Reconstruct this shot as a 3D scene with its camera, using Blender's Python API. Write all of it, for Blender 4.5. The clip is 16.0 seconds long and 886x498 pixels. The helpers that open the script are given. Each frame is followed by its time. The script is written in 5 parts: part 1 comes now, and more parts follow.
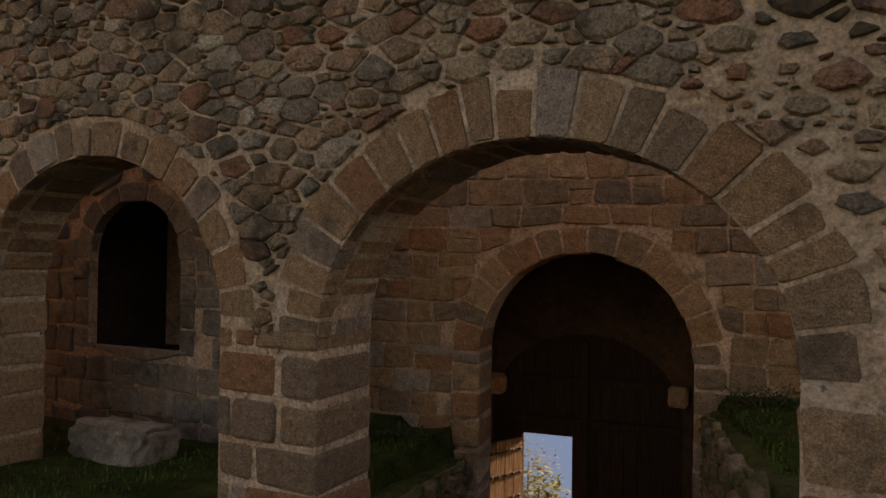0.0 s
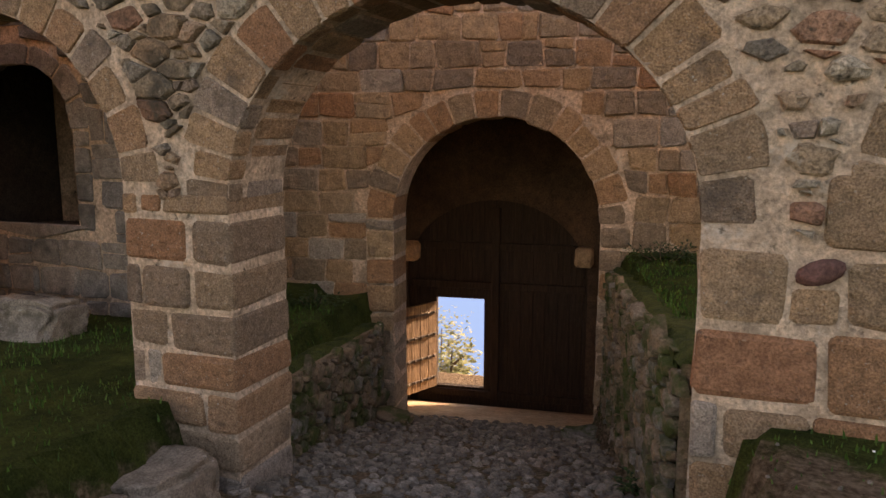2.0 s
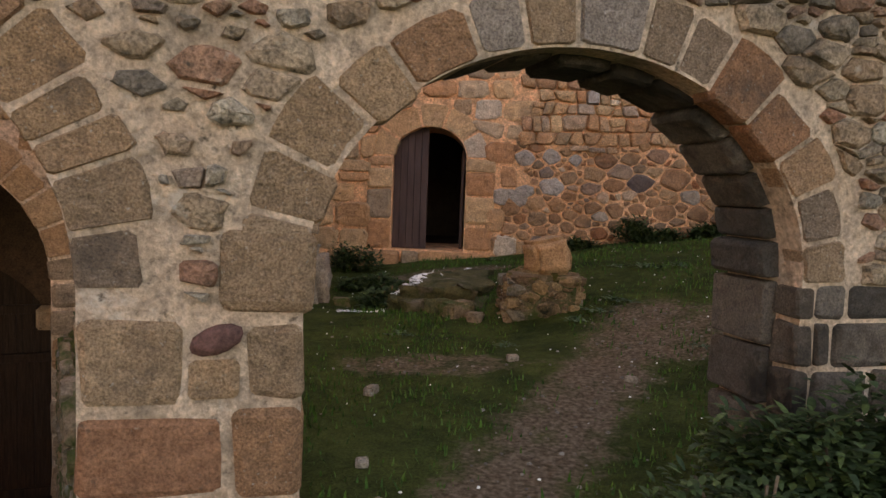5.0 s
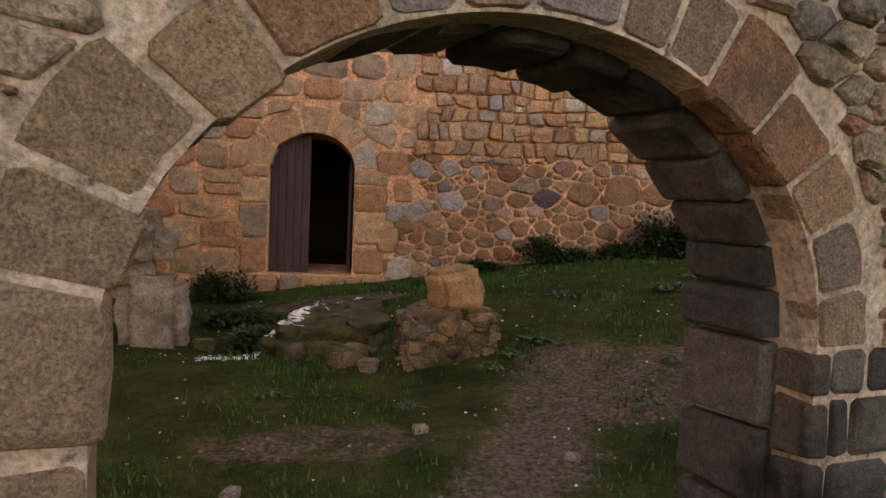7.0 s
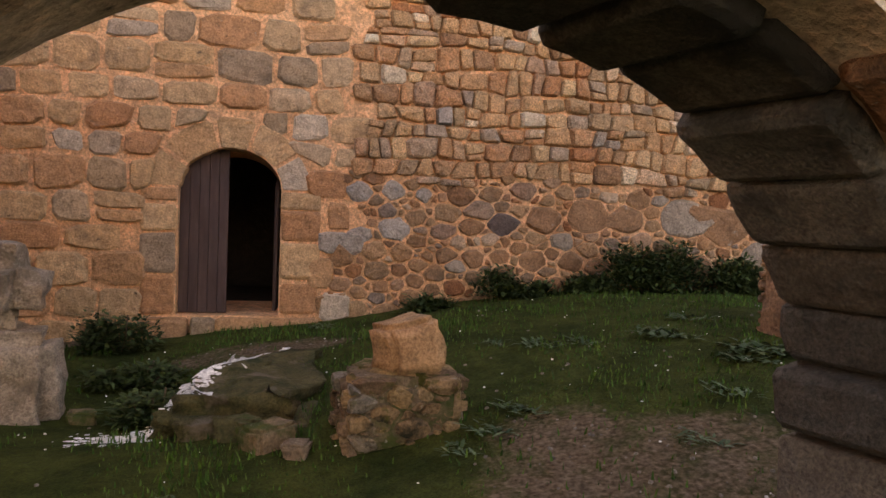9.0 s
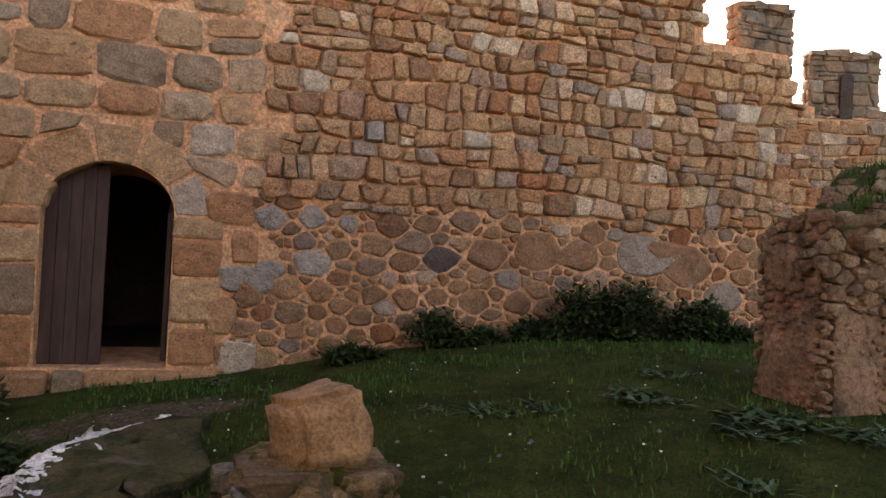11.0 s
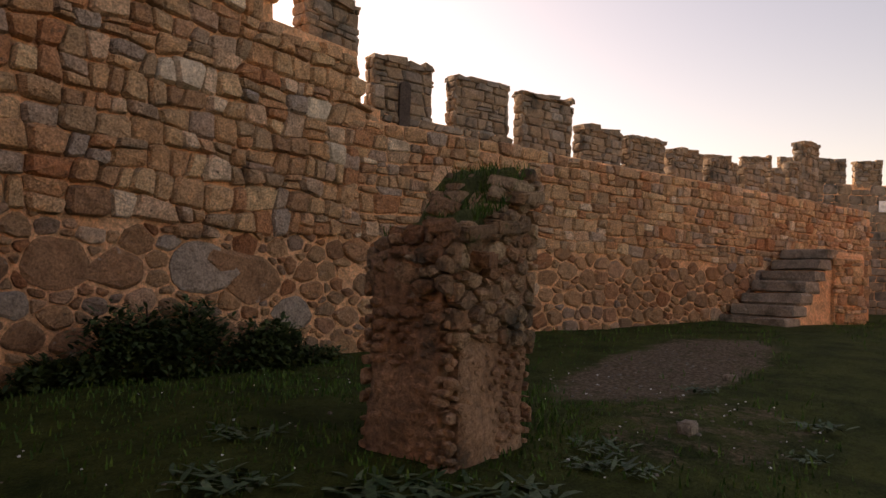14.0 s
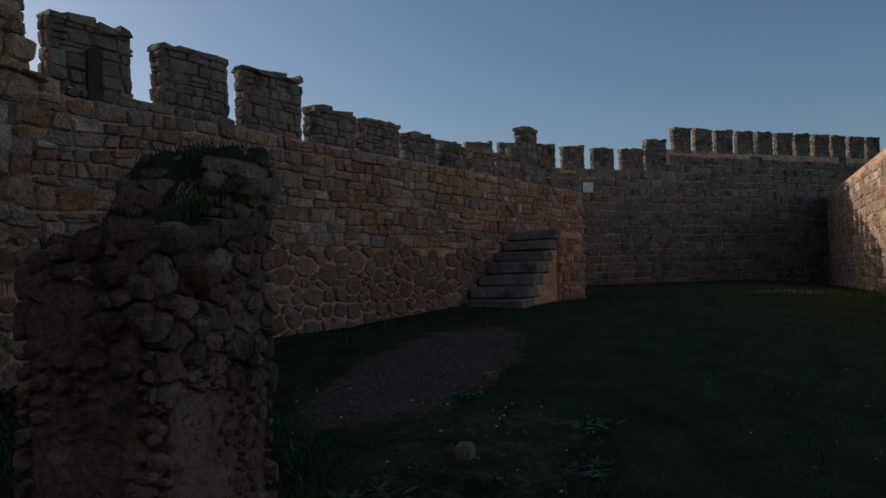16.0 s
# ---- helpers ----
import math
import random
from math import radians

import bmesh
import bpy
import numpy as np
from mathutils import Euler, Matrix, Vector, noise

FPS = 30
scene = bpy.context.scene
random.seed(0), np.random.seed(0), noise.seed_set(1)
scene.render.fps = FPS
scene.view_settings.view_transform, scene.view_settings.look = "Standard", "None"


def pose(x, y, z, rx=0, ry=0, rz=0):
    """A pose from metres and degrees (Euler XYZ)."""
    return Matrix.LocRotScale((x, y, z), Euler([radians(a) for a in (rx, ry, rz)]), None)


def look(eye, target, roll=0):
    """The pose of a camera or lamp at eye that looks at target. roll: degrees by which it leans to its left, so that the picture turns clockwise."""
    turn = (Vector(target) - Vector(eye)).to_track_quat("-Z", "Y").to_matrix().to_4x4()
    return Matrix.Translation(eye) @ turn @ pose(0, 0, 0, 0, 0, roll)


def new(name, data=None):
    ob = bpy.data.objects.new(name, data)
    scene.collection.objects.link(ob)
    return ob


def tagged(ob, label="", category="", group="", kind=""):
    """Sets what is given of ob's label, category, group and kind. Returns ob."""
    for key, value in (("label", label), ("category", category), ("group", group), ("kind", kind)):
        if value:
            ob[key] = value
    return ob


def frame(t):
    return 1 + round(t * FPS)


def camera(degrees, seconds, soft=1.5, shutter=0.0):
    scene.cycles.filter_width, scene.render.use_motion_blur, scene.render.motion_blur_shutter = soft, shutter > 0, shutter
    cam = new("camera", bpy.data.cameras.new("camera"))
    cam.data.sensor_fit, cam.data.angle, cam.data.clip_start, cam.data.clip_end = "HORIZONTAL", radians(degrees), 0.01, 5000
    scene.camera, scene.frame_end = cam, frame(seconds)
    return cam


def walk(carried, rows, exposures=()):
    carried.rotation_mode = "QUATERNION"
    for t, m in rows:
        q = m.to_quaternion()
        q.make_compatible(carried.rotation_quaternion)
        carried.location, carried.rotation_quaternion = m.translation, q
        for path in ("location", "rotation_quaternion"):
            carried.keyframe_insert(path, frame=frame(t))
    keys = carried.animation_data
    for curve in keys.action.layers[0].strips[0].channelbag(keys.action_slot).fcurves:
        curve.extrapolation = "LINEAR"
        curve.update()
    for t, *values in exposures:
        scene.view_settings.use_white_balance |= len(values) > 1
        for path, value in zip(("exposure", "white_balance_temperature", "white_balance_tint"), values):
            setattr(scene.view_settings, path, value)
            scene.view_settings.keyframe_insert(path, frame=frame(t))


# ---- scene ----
cam = camera(62.2, 16.0)
PATH = [
    (0, (2.754, -5.429, 1.611), (1.362, -3.994, 1.63), 0.8),
    (0.5, (2.736, -5.407, 1.562), (1.43, -3.896, 1.461), 1.3),
    (1, (2.724, -5.41, 1.532), (1.46, -3.871, 1.347), 0.6),
    (1.5, (2.718, -5.428, 1.5), (1.477, -3.883, 1.231), 0.3),
    (2, (2.716, -5.435, 1.477), (1.524, -3.86, 1.163), 0.1),
    (2.5, (2.71, -5.447, 1.465), (1.524, -3.874, 1.118), -0.6),
    (3, (2.733, -5.397, 1.447), (1.593, -3.797, 1.075), -1.2),
    (3.5, (2.826, -5.21, 1.451), (1.782, -3.539, 1.112), -1.3),
    (4, (2.981, -4.957, 1.467), (2.175, -3.158, 1.13), -0.4),
    (4.5, (3.119, -4.78, 1.493), (2.702, -2.845, 1.203), 0.4),
    (4.7, (3.164, -4.694, 1.505), (2.906, -2.728, 1.245), 1.6),
    (5, (3.153, -4.485, 1.507), (3.095, -2.493, 1.333), 2.2),
    (5.2, (3.137, -4.346, 1.521), (3.17, -2.353, 1.363), 1.7),
    (7.3, (3.1, -2.857, 1.606), (3.36, -0.878, 1.472), 2.2),
    (7.5, (3.125, -2.714, 1.608), (3.379, -0.733, 1.501), 1.7),
    (8, (3.178, -2.36, 1.666), (3.448, -0.38, 1.578), 2.4),
    (8.5, (3.175, -1.96, 1.668), (3.565, 0.0, 1.578), 3.3),
    (8.7, (3.164, -1.823, 1.677), (3.568, 0.133, 1.592), 2.8),
    (10.8, (3.407, -0.388, 1.659), (4.001, 1.522, 1.638), 2.5),
    (11, (3.458, -0.262, 1.671), (4.07, 1.642, 1.695), 3.0),
    (11.5, (3.539, 0.035, 1.684), (4.253, 1.903, 1.73), 4.0),
    (12, (3.592, 0.334, 1.707), (4.566, 2.08, 1.782), 3.7),
    (12.5, (3.737, 0.58, 1.702), (4.823, 2.258, 1.766), 3.2),
    (13, (3.919, 0.809, 1.738), (5.157, 2.378, 1.812), 3.9),
    (13.5, (4.059, 1.035, 1.747), (5.521, 2.396, 1.843), 3.6),
    (14, (4.169, 1.221, 1.778), (5.759, 2.43, 1.867), 2.2),
    (14.5, (4.37, 1.351, 1.796), (6.047, 2.434, 1.93), 0.6),
    (15, (4.602, 1.476, 1.813), (6.381, 2.385, 1.898), 3.2),
    (15.5, (4.835, 1.664, 1.85), (6.689, 2.408, 1.94), 1.7),
    (16, (5.086, 1.787, 1.902), (7.003, 2.355, 1.963), -1.6),
]

# exposure follows the clip camera's own metering
EXPOSURES = [(0, 0.45, 11500, 30), (0.5, 0.9, 11300, 30), (1.0, 1.3, 10500, 28), (1.5, 1.65, 10500, 30), (4.0, 1.8, 10300, 28), (5.0, 1.95, 10300, 28), (7.5, 1.9, 10600, 31), (8.7, 2.2, 10900, 32), (11.0, 1.85, 9300, 28), (12.0, 1.8, 9600, 29), (12.5, 1.6, 10500, 32), (13.0, 0.9, 11000, 34), (14.5, 0.65, 11000, 34), (15.0, 0.2, 9000, 24), (15.5, -0.7, 7000, 14), (16.0, -1.0, 5700, 8)]
walk(cam, [(t, look(eye, target, roll)) for t, eye, target, roll in PATH], EXPOSURES)

# ---- world and sun ----
SUN_DIR = Vector((0.22, 0.95, 0.34)).normalized()
world = bpy.data.worlds.new("sky")
scene.world = world
world.use_nodes = True
wn = world.node_tree
wn.nodes.clear()
sky = wn.nodes.new("ShaderNodeTexSky")
sky.sky_type = "NISHITA"
sky.sun_disc = False
sky.sun_elevation = math.asin(SUN_DIR.z)
sky.sun_rotation = math.atan2(SUN_DIR.x, SUN_DIR.y)
sky.altitude = 500
sky.dust_density = 2.0
bgd = wn.nodes.new("ShaderNodeBackground")
bgd.inputs["Strength"].default_value = 0.15
wout = wn.nodes.new("ShaderNodeOutputWorld")
wn.links.new(sky.outputs[0], bgd.inputs["Color"])
wn.links.new(bgd.outputs[0], wout.inputs["Surface"])
sun = new("sun", bpy.data.lights.new("sun", "SUN"))
sun.data.energy = 4.5
sun.data.angle = radians(0.5)
sun.data.color = (1.0, 0.93, 0.82)
sun.matrix_world = look(SUN_DIR * 60, (0, 0, 0))


# ---- materials ----
def material(name, stops, rough=0.9, bump=0.4, grain=40.0, blotch=1.5, per="object", metal=0.0, stain=None, stain_scale=1.2, stain_at=(0.55, 0.7), tone=0.5, scale=(1, 1, 1)):
    """A rough surface: colour stops picked per piece, blotches, grain, optional stains, and relief."""
    m = bpy.data.materials.new(name)
    m.use_nodes = True
    nt = m.node_tree
    nd, lk = nt.nodes, nt.links
    bs = nd["Principled BSDF"]
    bs.inputs["Roughness"].default_value = rough
    bs.inputs["Metallic"].default_value = metal
    bs.inputs["Specular IOR Level"].default_value = 0.25
    tc = nd.new("ShaderNodeNewGeometry")
    mp = nd.new("ShaderNodeMapping")
    mp.inputs["Scale"].default_value = scale
    lk.new(tc.outputs["Position"], mp.inputs["Vector"])
    n1 = nd.new("ShaderNodeTexNoise")
    n1.inputs["Scale"].default_value = blotch
    n1.inputs["Detail"].default_value = 6
    n2 = nd.new("ShaderNodeTexNoise")
    n2.inputs["Scale"].default_value = grain
    n2.inputs["Detail"].default_value = 5
    n2.inputs["Roughness"].default_value = 0.7
    n3 = nd.new("ShaderNodeTexNoise")
    n3.inputs["Scale"].default_value = grain * 0.22
    n3.inputs["Detail"].default_value = 4
    for n in (n1, n2, n3):
        lk.new(mp.outputs[0], n.inputs["Vector"])
    ramp = nd.new("ShaderNodeValToRGB")
    el = ramp.color_ramp.elements
    while len(el) < len(stops):
        el.new(0.5)
    for i, (p, c) in enumerate(stops):
        el[i].position = p
        el[i].color = (*c, 1)
    if per == "object":
        src = nd.new("ShaderNodeObjectInfo").outputs["Random"]
    elif per == "island":
        src = tc.outputs["Random Per Island"]
    else:
        src = n1.outputs["Fac"]
    lk.new(src, ramp.inputs["Fac"])
    tint = nd.new("ShaderNodeMapRange")
    tint.inputs["From Min"].default_value = 0.3
    tint.inputs["From Max"].default_value = 0.7
    tint.inputs["To Min"].default_value = 1 - tone
    tint.inputs["To Max"].default_value = 1 + tone
    lk.new(n2.outputs["Fac"], tint.inputs["Value"])
    tint2 = nd.new("ShaderNodeMapRange")
    tint2.inputs["From Min"].default_value = 0.3
    tint2.inputs["From Max"].default_value = 0.7
    tint2.inputs["To Min"].default_value = 0.78
    tint2.inputs["To Max"].default_value = 1.2
    lk.new(n3.outputs["Fac"], tint2.inputs["Value"])
    mul = nd.new("ShaderNodeMath")
    mul.operation = "MULTIPLY"
    lk.new(tint.outputs[0], mul.inputs[0])
    lk.new(tint2.outputs[0], mul.inputs[1])
    vm = nd.new("ShaderNodeVectorMath")
    vm.operation = "SCALE"
    lk.new(ramp.outputs[0], vm.inputs[0])
    lk.new(mul.outputs[0], vm.inputs["Scale"])
    col = vm.outputs[0]
    for k, (sc, scale_k, at_k) in enumerate([(stain, stain_scale, stain_at)] if stain and not isinstance(stain, list) else (stain or [])):
        n4 = nd.new("ShaderNodeTexNoise")
        n4.inputs["Scale"].default_value = scale_k
        n4.inputs["Detail"].default_value = 8
        n4.inputs["Roughness"].default_value = 0.65
        ofs = nd.new("ShaderNodeVectorMath")
        ofs.inputs[1].default_value = (7.3 * k + 3.1, 2.2 * k, 5.7 * k)
        lk.new(tc.outputs["Position"], ofs.inputs[0])
        lk.new(ofs.outputs[0], n4.inputs["Vector"])
        mr = nd.new("ShaderNodeMapRange")
        mr.inputs["From Min"].default_value, mr.inputs["From Max"].default_value = at_k
        lk.new(n4.outputs["Fac"], mr.inputs["Value"])
        mx = nd.new("ShaderNodeMix")
        mx.data_type = "RGBA"
        mx.inputs[7].default_value = (*sc, 1)
        lk.new(mr.outputs[0], mx.inputs[0])
        lk.new(col, mx.inputs[6])
        col = mx.outputs[2]
    lk.new(col, bs.inputs["Base Color"])
    add = nd.new("ShaderNodeMath")
    add.operation = "MULTIPLY_ADD"
    add.inputs[1].default_value = 2.0
    lk.new(n3.outputs["Fac"], add.inputs[0])
    lk.new(n2.outputs["Fac"], add.inputs[2])
    bp = nd.new("ShaderNodeBump")
    bp.inputs["Strength"].default_value = bump
    bp.inputs["Distance"].default_value = 0.035
    lk.new(add.outputs[0], bp.inputs["Height"])
    lk.new(bp.outputs[0], bs.inputs["Normal"])
    return m


GRANITE = [(0.0, (0.30, 0.22, 0.16)), (0.2, (0.44, 0.30, 0.185)), (0.42, (0.54, 0.335, 0.185)), (0.6, (0.45, 0.225, 0.12)), (0.8, (0.58, 0.385, 0.225)), (0.93, (0.39, 0.32, 0.26)), (1.0, (0.58, 0.48, 0.38))]
RUBBLE = [(0.0, (0.34, 0.235, 0.155)), (0.15, (0.58, 0.36, 0.20)), (0.3, (0.44, 0.19, 0.095)), (0.42, (0.68, 0.46, 0.27)), (0.55, (0.33, 0.18, 0.105)), (0.68, (0.60, 0.36, 0.20)), (0.8, (0.36, 0.29, 0.24)), (0.9, (0.52, 0.26, 0.135)), (1.0, (0.76, 0.60, 0.44))]
LICHEN = [((0.15, 0.11, 0.08), 1.6, (0.58, 0.74)), ((0.52, 0.44, 0.34), 7.0, (0.66, 0.76)), ((0.12, 0.085, 0.06), 12.0, (0.62, 0.72))]
m_block = material("granite_block", GRANITE, stain=LICHEN, grain=45, bump=0.8, tone=0.4)
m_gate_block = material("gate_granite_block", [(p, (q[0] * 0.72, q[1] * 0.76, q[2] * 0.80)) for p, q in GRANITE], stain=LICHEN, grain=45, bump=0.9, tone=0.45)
m_block_stuff = material("granite_block_joined", GRANITE, per="island", stain=LICHEN, grain=60)
m_arch = material("speckled_granite", [(p, (q[0] * 0.76, q[1] * 0.76, q[2] * 0.80)) for p, q in GRANITE], stain=[((0.10, 0.08, 0.065), 1.4, (0.55, 0.72)), ((0.50, 0.45, 0.38), 34.0, (0.62, 0.70))], grain=75, bump=0.9, tone=0.6)
# darker granite copy: the shade under the side arch put into the colour
m_shaded_granite = material("shade_darkened_granite", [(0.0, (0.085, 0.075, 0.065)), (0.5, (0.14, 0.11, 0.085)), (1.0, (0.19, 0.165, 0.14))], stain=[((0.035, 0.03, 0.025), 1.6, (0.48, 0.64))], grain=70, bump=0.9)
m_red_block = material("red_granite_block", [(0.3, (0.24, 0.11, 0.06)), (0.7, (0.34, 0.17, 0.10))], per="noise", stain=LICHEN, grain=60, bump=0.7)
m_rubble = material("rubble_stone", RUBBLE, stain=LICHEN, grain=45, bump=0.9, tone=0.65)
LOW = [(p, (q[0] * 0.72, q[1] * 0.68, q[2] * 0.68)) for p, q in RUBBLE]
m_low = material("red_brown_rubble", LOW, stain=LICHEN, grain=45, bump=0.9, tone=0.5)
m_low_stuff = material("red_brown_rubble_joined", LOW, per="island", stain=LICHEN, grain=45, bump=0.9, tone=0.5)
m_rubble_stuff = material("rubble_stone_joined", RUBBLE, per="island", stain=LICHEN, grain=45, bump=0.9, tone=0.65)
WEATHERED = [(0.0, (0.22, 0.185, 0.15)), (0.2, (0.38, 0.29, 0.20)), (0.4, (0.30, 0.19, 0.12)), (0.55, (0.44, 0.34, 0.24)), (0.7, (0.34, 0.16, 0.10)), (0.85, (0.27, 0.235, 0.19)), (1.0, (0.52, 0.44, 0.34))]
WEATHER = [((0.075, 0.065, 0.05), 1.1, (0.50, 0.66)), ((0.48, 0.43, 0.35), 7.0, (0.62, 0.73)), ((0.06, 0.055, 0.04), 9.0, (0.58, 0.70))]
m_weathered = material("weathered_rubble", WEATHERED, stain=WEATHER, grain=45, bump=0.9, tone=0.65)
m_weathered_stuff = material("weathered_rubble_joined", WEATHERED, per="island", stain=WEATHER, grain=45, bump=0.9, tone=0.65)
# darker, greyer stone for the battlements and the far wall
m_dark_stuff = material("dark_stone_joined", [(0.0, (0.20, 0.17, 0.14)), (0.5, (0.30, 0.22, 0.15)), (0.8, (0.22, 0.15, 0.10)), (1.0, (0.34, 0.30, 0.25))], per="island", stain=[((0.06, 0.06, 0.05), 2.5, (0.5, 0.68))], grain=50)
m_mortar = material("orange_lime_mortar", [(0.3, (0.68, 0.355, 0.19)), (0.7, (0.80, 0.48, 0.29))], per="noise", bump=0.8, grain=30, stain=[((0.25, 0.17, 0.11), 2.0, (0.58, 0.75))])
m_pale_mortar = material("pale_lime_mortar", [(0.3, (0.47, 0.335, 0.235)), (0.7, (0.62, 0.475, 0.36))], per="noise", bump=0.9, grain=26, stain=[((0.17, 0.135, 0.10), 2.0, (0.54, 0.72)), ((0.64, 0.57, 0.49), 3.0, (0.58, 0.72)), ((0.10, 0.08, 0.06), 11.0, (0.60, 0.70))])
m_earth_pillar = material("red_earth_mortar", [(0.3, (0.24, 0.13, 0.08)), (0.7, (0.40, 0.25, 0.16))], per="noise", bump=1.0, grain=22, stain=[((0.10, 0.08, 0.06), 3.0, (0.56, 0.7)), ((0.42, 0.36, 0.28), 9, (0.66, 0.75))])
m_base_stone = material("mossy_brown_rubble", [(0.0, (0.13, 0.085, 0.055)), (0.4, (0.24, 0.16, 0.095)), (0.7, (0.34, 0.23, 0.12)), (1.0, (0.22, 0.20, 0.17))], bump=0.9, grain=40, stain=[((0.03, 0.03, 0.018), 3.0, (0.50, 0.62)), ((0.08, 0.085, 0.02), 5.0, (0.55, 0.65)), ((0.40, 0.38, 0.33), 9.0, (0.63, 0.72))])
m_mound = material("mossy_earth_rock", [(0.3, (0.05, 0.055, 0.02)), (0.7, (0.115, 0.10, 0.045))], per="noise", bump=1.0, grain=45, blotch=3, stain=[((0.17, 0.135, 0.10), 3.0, (0.54, 0.64)), ((0.035, 0.045, 0.015), 5.0, (0.54, 0.66))])
m_pillar_stone = material("brown_pillar_rubble", [(0.0, (0.20, 0.13, 0.085)), (0.35, (0.36, 0.24, 0.15)), (0.6, (0.25, 0.13, 0.075)), (1.0, (0.44, 0.33, 0.22))], bump=0.9, grain=40, stain=[((0.07, 0.06, 0.045), 3.0, (0.52, 0.66)), ((0.07, 0.085, 0.025), 4.0, (0.58, 0.68))])
m_boulder = material("orange_granite", [(0.3, (0.34, 0.20, 0.11)), (0.7, (0.46, 0.30, 0.18))], per="noise", bump=0.5, grain=50, stain=[((0.16, 0.12, 0.08), 3, (0.58, 0.72))])
m_passage_floor = material("worn_sandy_floor", [(0.3, (0.40, 0.27, 0.17)), (0.7, (0.56, 0.42, 0.29))], per="noise", bump=0.5, grain=35)
m_grey_stone = material("grey_lichen_stone", [(0.3, (0.25, 0.20, 0.155)), (0.7, (0.36, 0.30, 0.24))], per="noise", bump=0.7, grain=50, stain=[((0.12, 0.10, 0.075), 3, (0.5, 0.68)), ((0.52, 0.49, 0.44), 9, (0.63, 0.73))])
m_grey_stone_block = material("grey_granite_block", [(0.0, (0.17, 0.16, 0.15)), (0.5, (0.25, 0.225, 0.20)), (1.0, (0.31, 0.27, 0.23))], stain=[((0.09, 0.085, 0.075), 2.0, (0.5, 0.68))], grain=50, bump=0.8)
m_moss_stone = material("mossy_stone", [(0.0, (0.14, 0.11, 0.08)), (0.6, (0.24, 0.17, 0.11)), (1.0, (0.20, 0.19, 0.17))], bump=0.8, stain=[((0.055, 0.075, 0.02), 2.5, (0.46, 0.58)), ((0.42, 0.40, 0.36), 8, (0.64, 0.72))])
m_moss = material("moss", [(0.3, (0.035, 0.055, 0.012)), (0.7, (0.10, 0.12, 0.03))], per="noise", bump=1.0, grain=80, blotch=5)
m_droppings = material("white_lime_splash", [(0.3, (0.55, 0.55, 0.52)), (0.7, (0.80, 0.80, 0.77))], per="noise", grain=30)
# one oak in two copies, shade and sunlight put into their colours
m_wood = material("shaded_oak", [(0.3, (0.022, 0.013, 0.009)), (0.7, (0.05, 0.03, 0.018))], per="noise", rough=0.75, grain=18, blotch=3, scale=(9, 9, 0.7))
m_wood_lit = material("sunlit_oak", [(0.3, (0.16, 0.09, 0.05)), (0.7, (0.30, 0.19, 0.11))], per="noise", rough=0.75, grain=18, blotch=3, scale=(9, 9, 0.7))
m_iron = material("dull_iron", [(0.3, (0.09, 0.07, 0.06)), (0.7, (0.14, 0.11, 0.09))], per="noise", rough=0.55, metal=0.7)
m_door_paint = material("dark_purple_brown_paint", [(0.3, (0.055, 0.034, 0.034)), (0.7, (0.075, 0.048, 0.046))], per="noise", rough=0.6, grain=20, bump=0.15, tone=0.15, scale=(6, 6, 0.8))
# dark brown with the gate passage's shade put into the colour
m_passage_shade = material("shade_brown_stone", [(0.3, (0.055, 0.032, 0.02)), (0.7, (0.11, 0.065, 0.04))], per="noise", bump=0.6)
# near-black colour that stands in for the shade inside openings
m_dark = material("dark_recess_shade", [(0.3, (0.05, 0.04, 0.035)), (0.7, (0.08, 0.065, 0.055))], per="noise")
m_leaf = material("grass_green", [(0.0, (0.018, 0.06, 0.009)), (0.5, (0.038, 0.11, 0.015)), (1.0, (0.08, 0.15, 0.03))], per="island", rough=0.7, bump=0.1)
m_weed = material("broad_weed_green", [(0.0, (0.018, 0.05, 0.02)), (0.6, (0.04, 0.085, 0.035)), (1.0, (0.10, 0.15, 0.08))], per="island", rough=0.6, bump=0.2)
m_bush = material("dark_nettle_green", [(0.0, (0.015, 0.035, 0.012)), (0.6, (0.035, 0.065, 0.02)), (1.0, (0.06, 0.10, 0.03))], per="island", rough=0.65, bump=0.2)
m_treeleaf = material("pale_tree_leaf", [(0.0, (0.16, 0.19, 0.07)), (1.0, (0.34, 0.34, 0.17))], per="island", rough=0.7, bump=0.1)
m_bark = material("bark", [(0.3, (0.10, 0.07, 0.05)), (0.7, (0.18, 0.14, 0.10))], per="noise", bump=1.0, grain=14)
m_cobble = material("grey_cobble", [(0.0, (0.11, 0.095, 0.08)), (0.6, (0.17, 0.145, 0.12)), (1.0, (0.24, 0.21, 0.18))], per="island", grain=40)
m_sign = material("white_panel", [(0.3, (0.72, 0.72, 0.70)), (0.7, (0.82, 0.82, 0.80))], per="noise", rough=0.5, bump=0.05, tone=0.08)
m_petal = material("white_petal", [(0.3, (0.7, 0.7, 0.68)), (0.7, (0.85, 0.85, 0.82))], per="noise", rough=0.7, bump=0.0, tone=0.05)


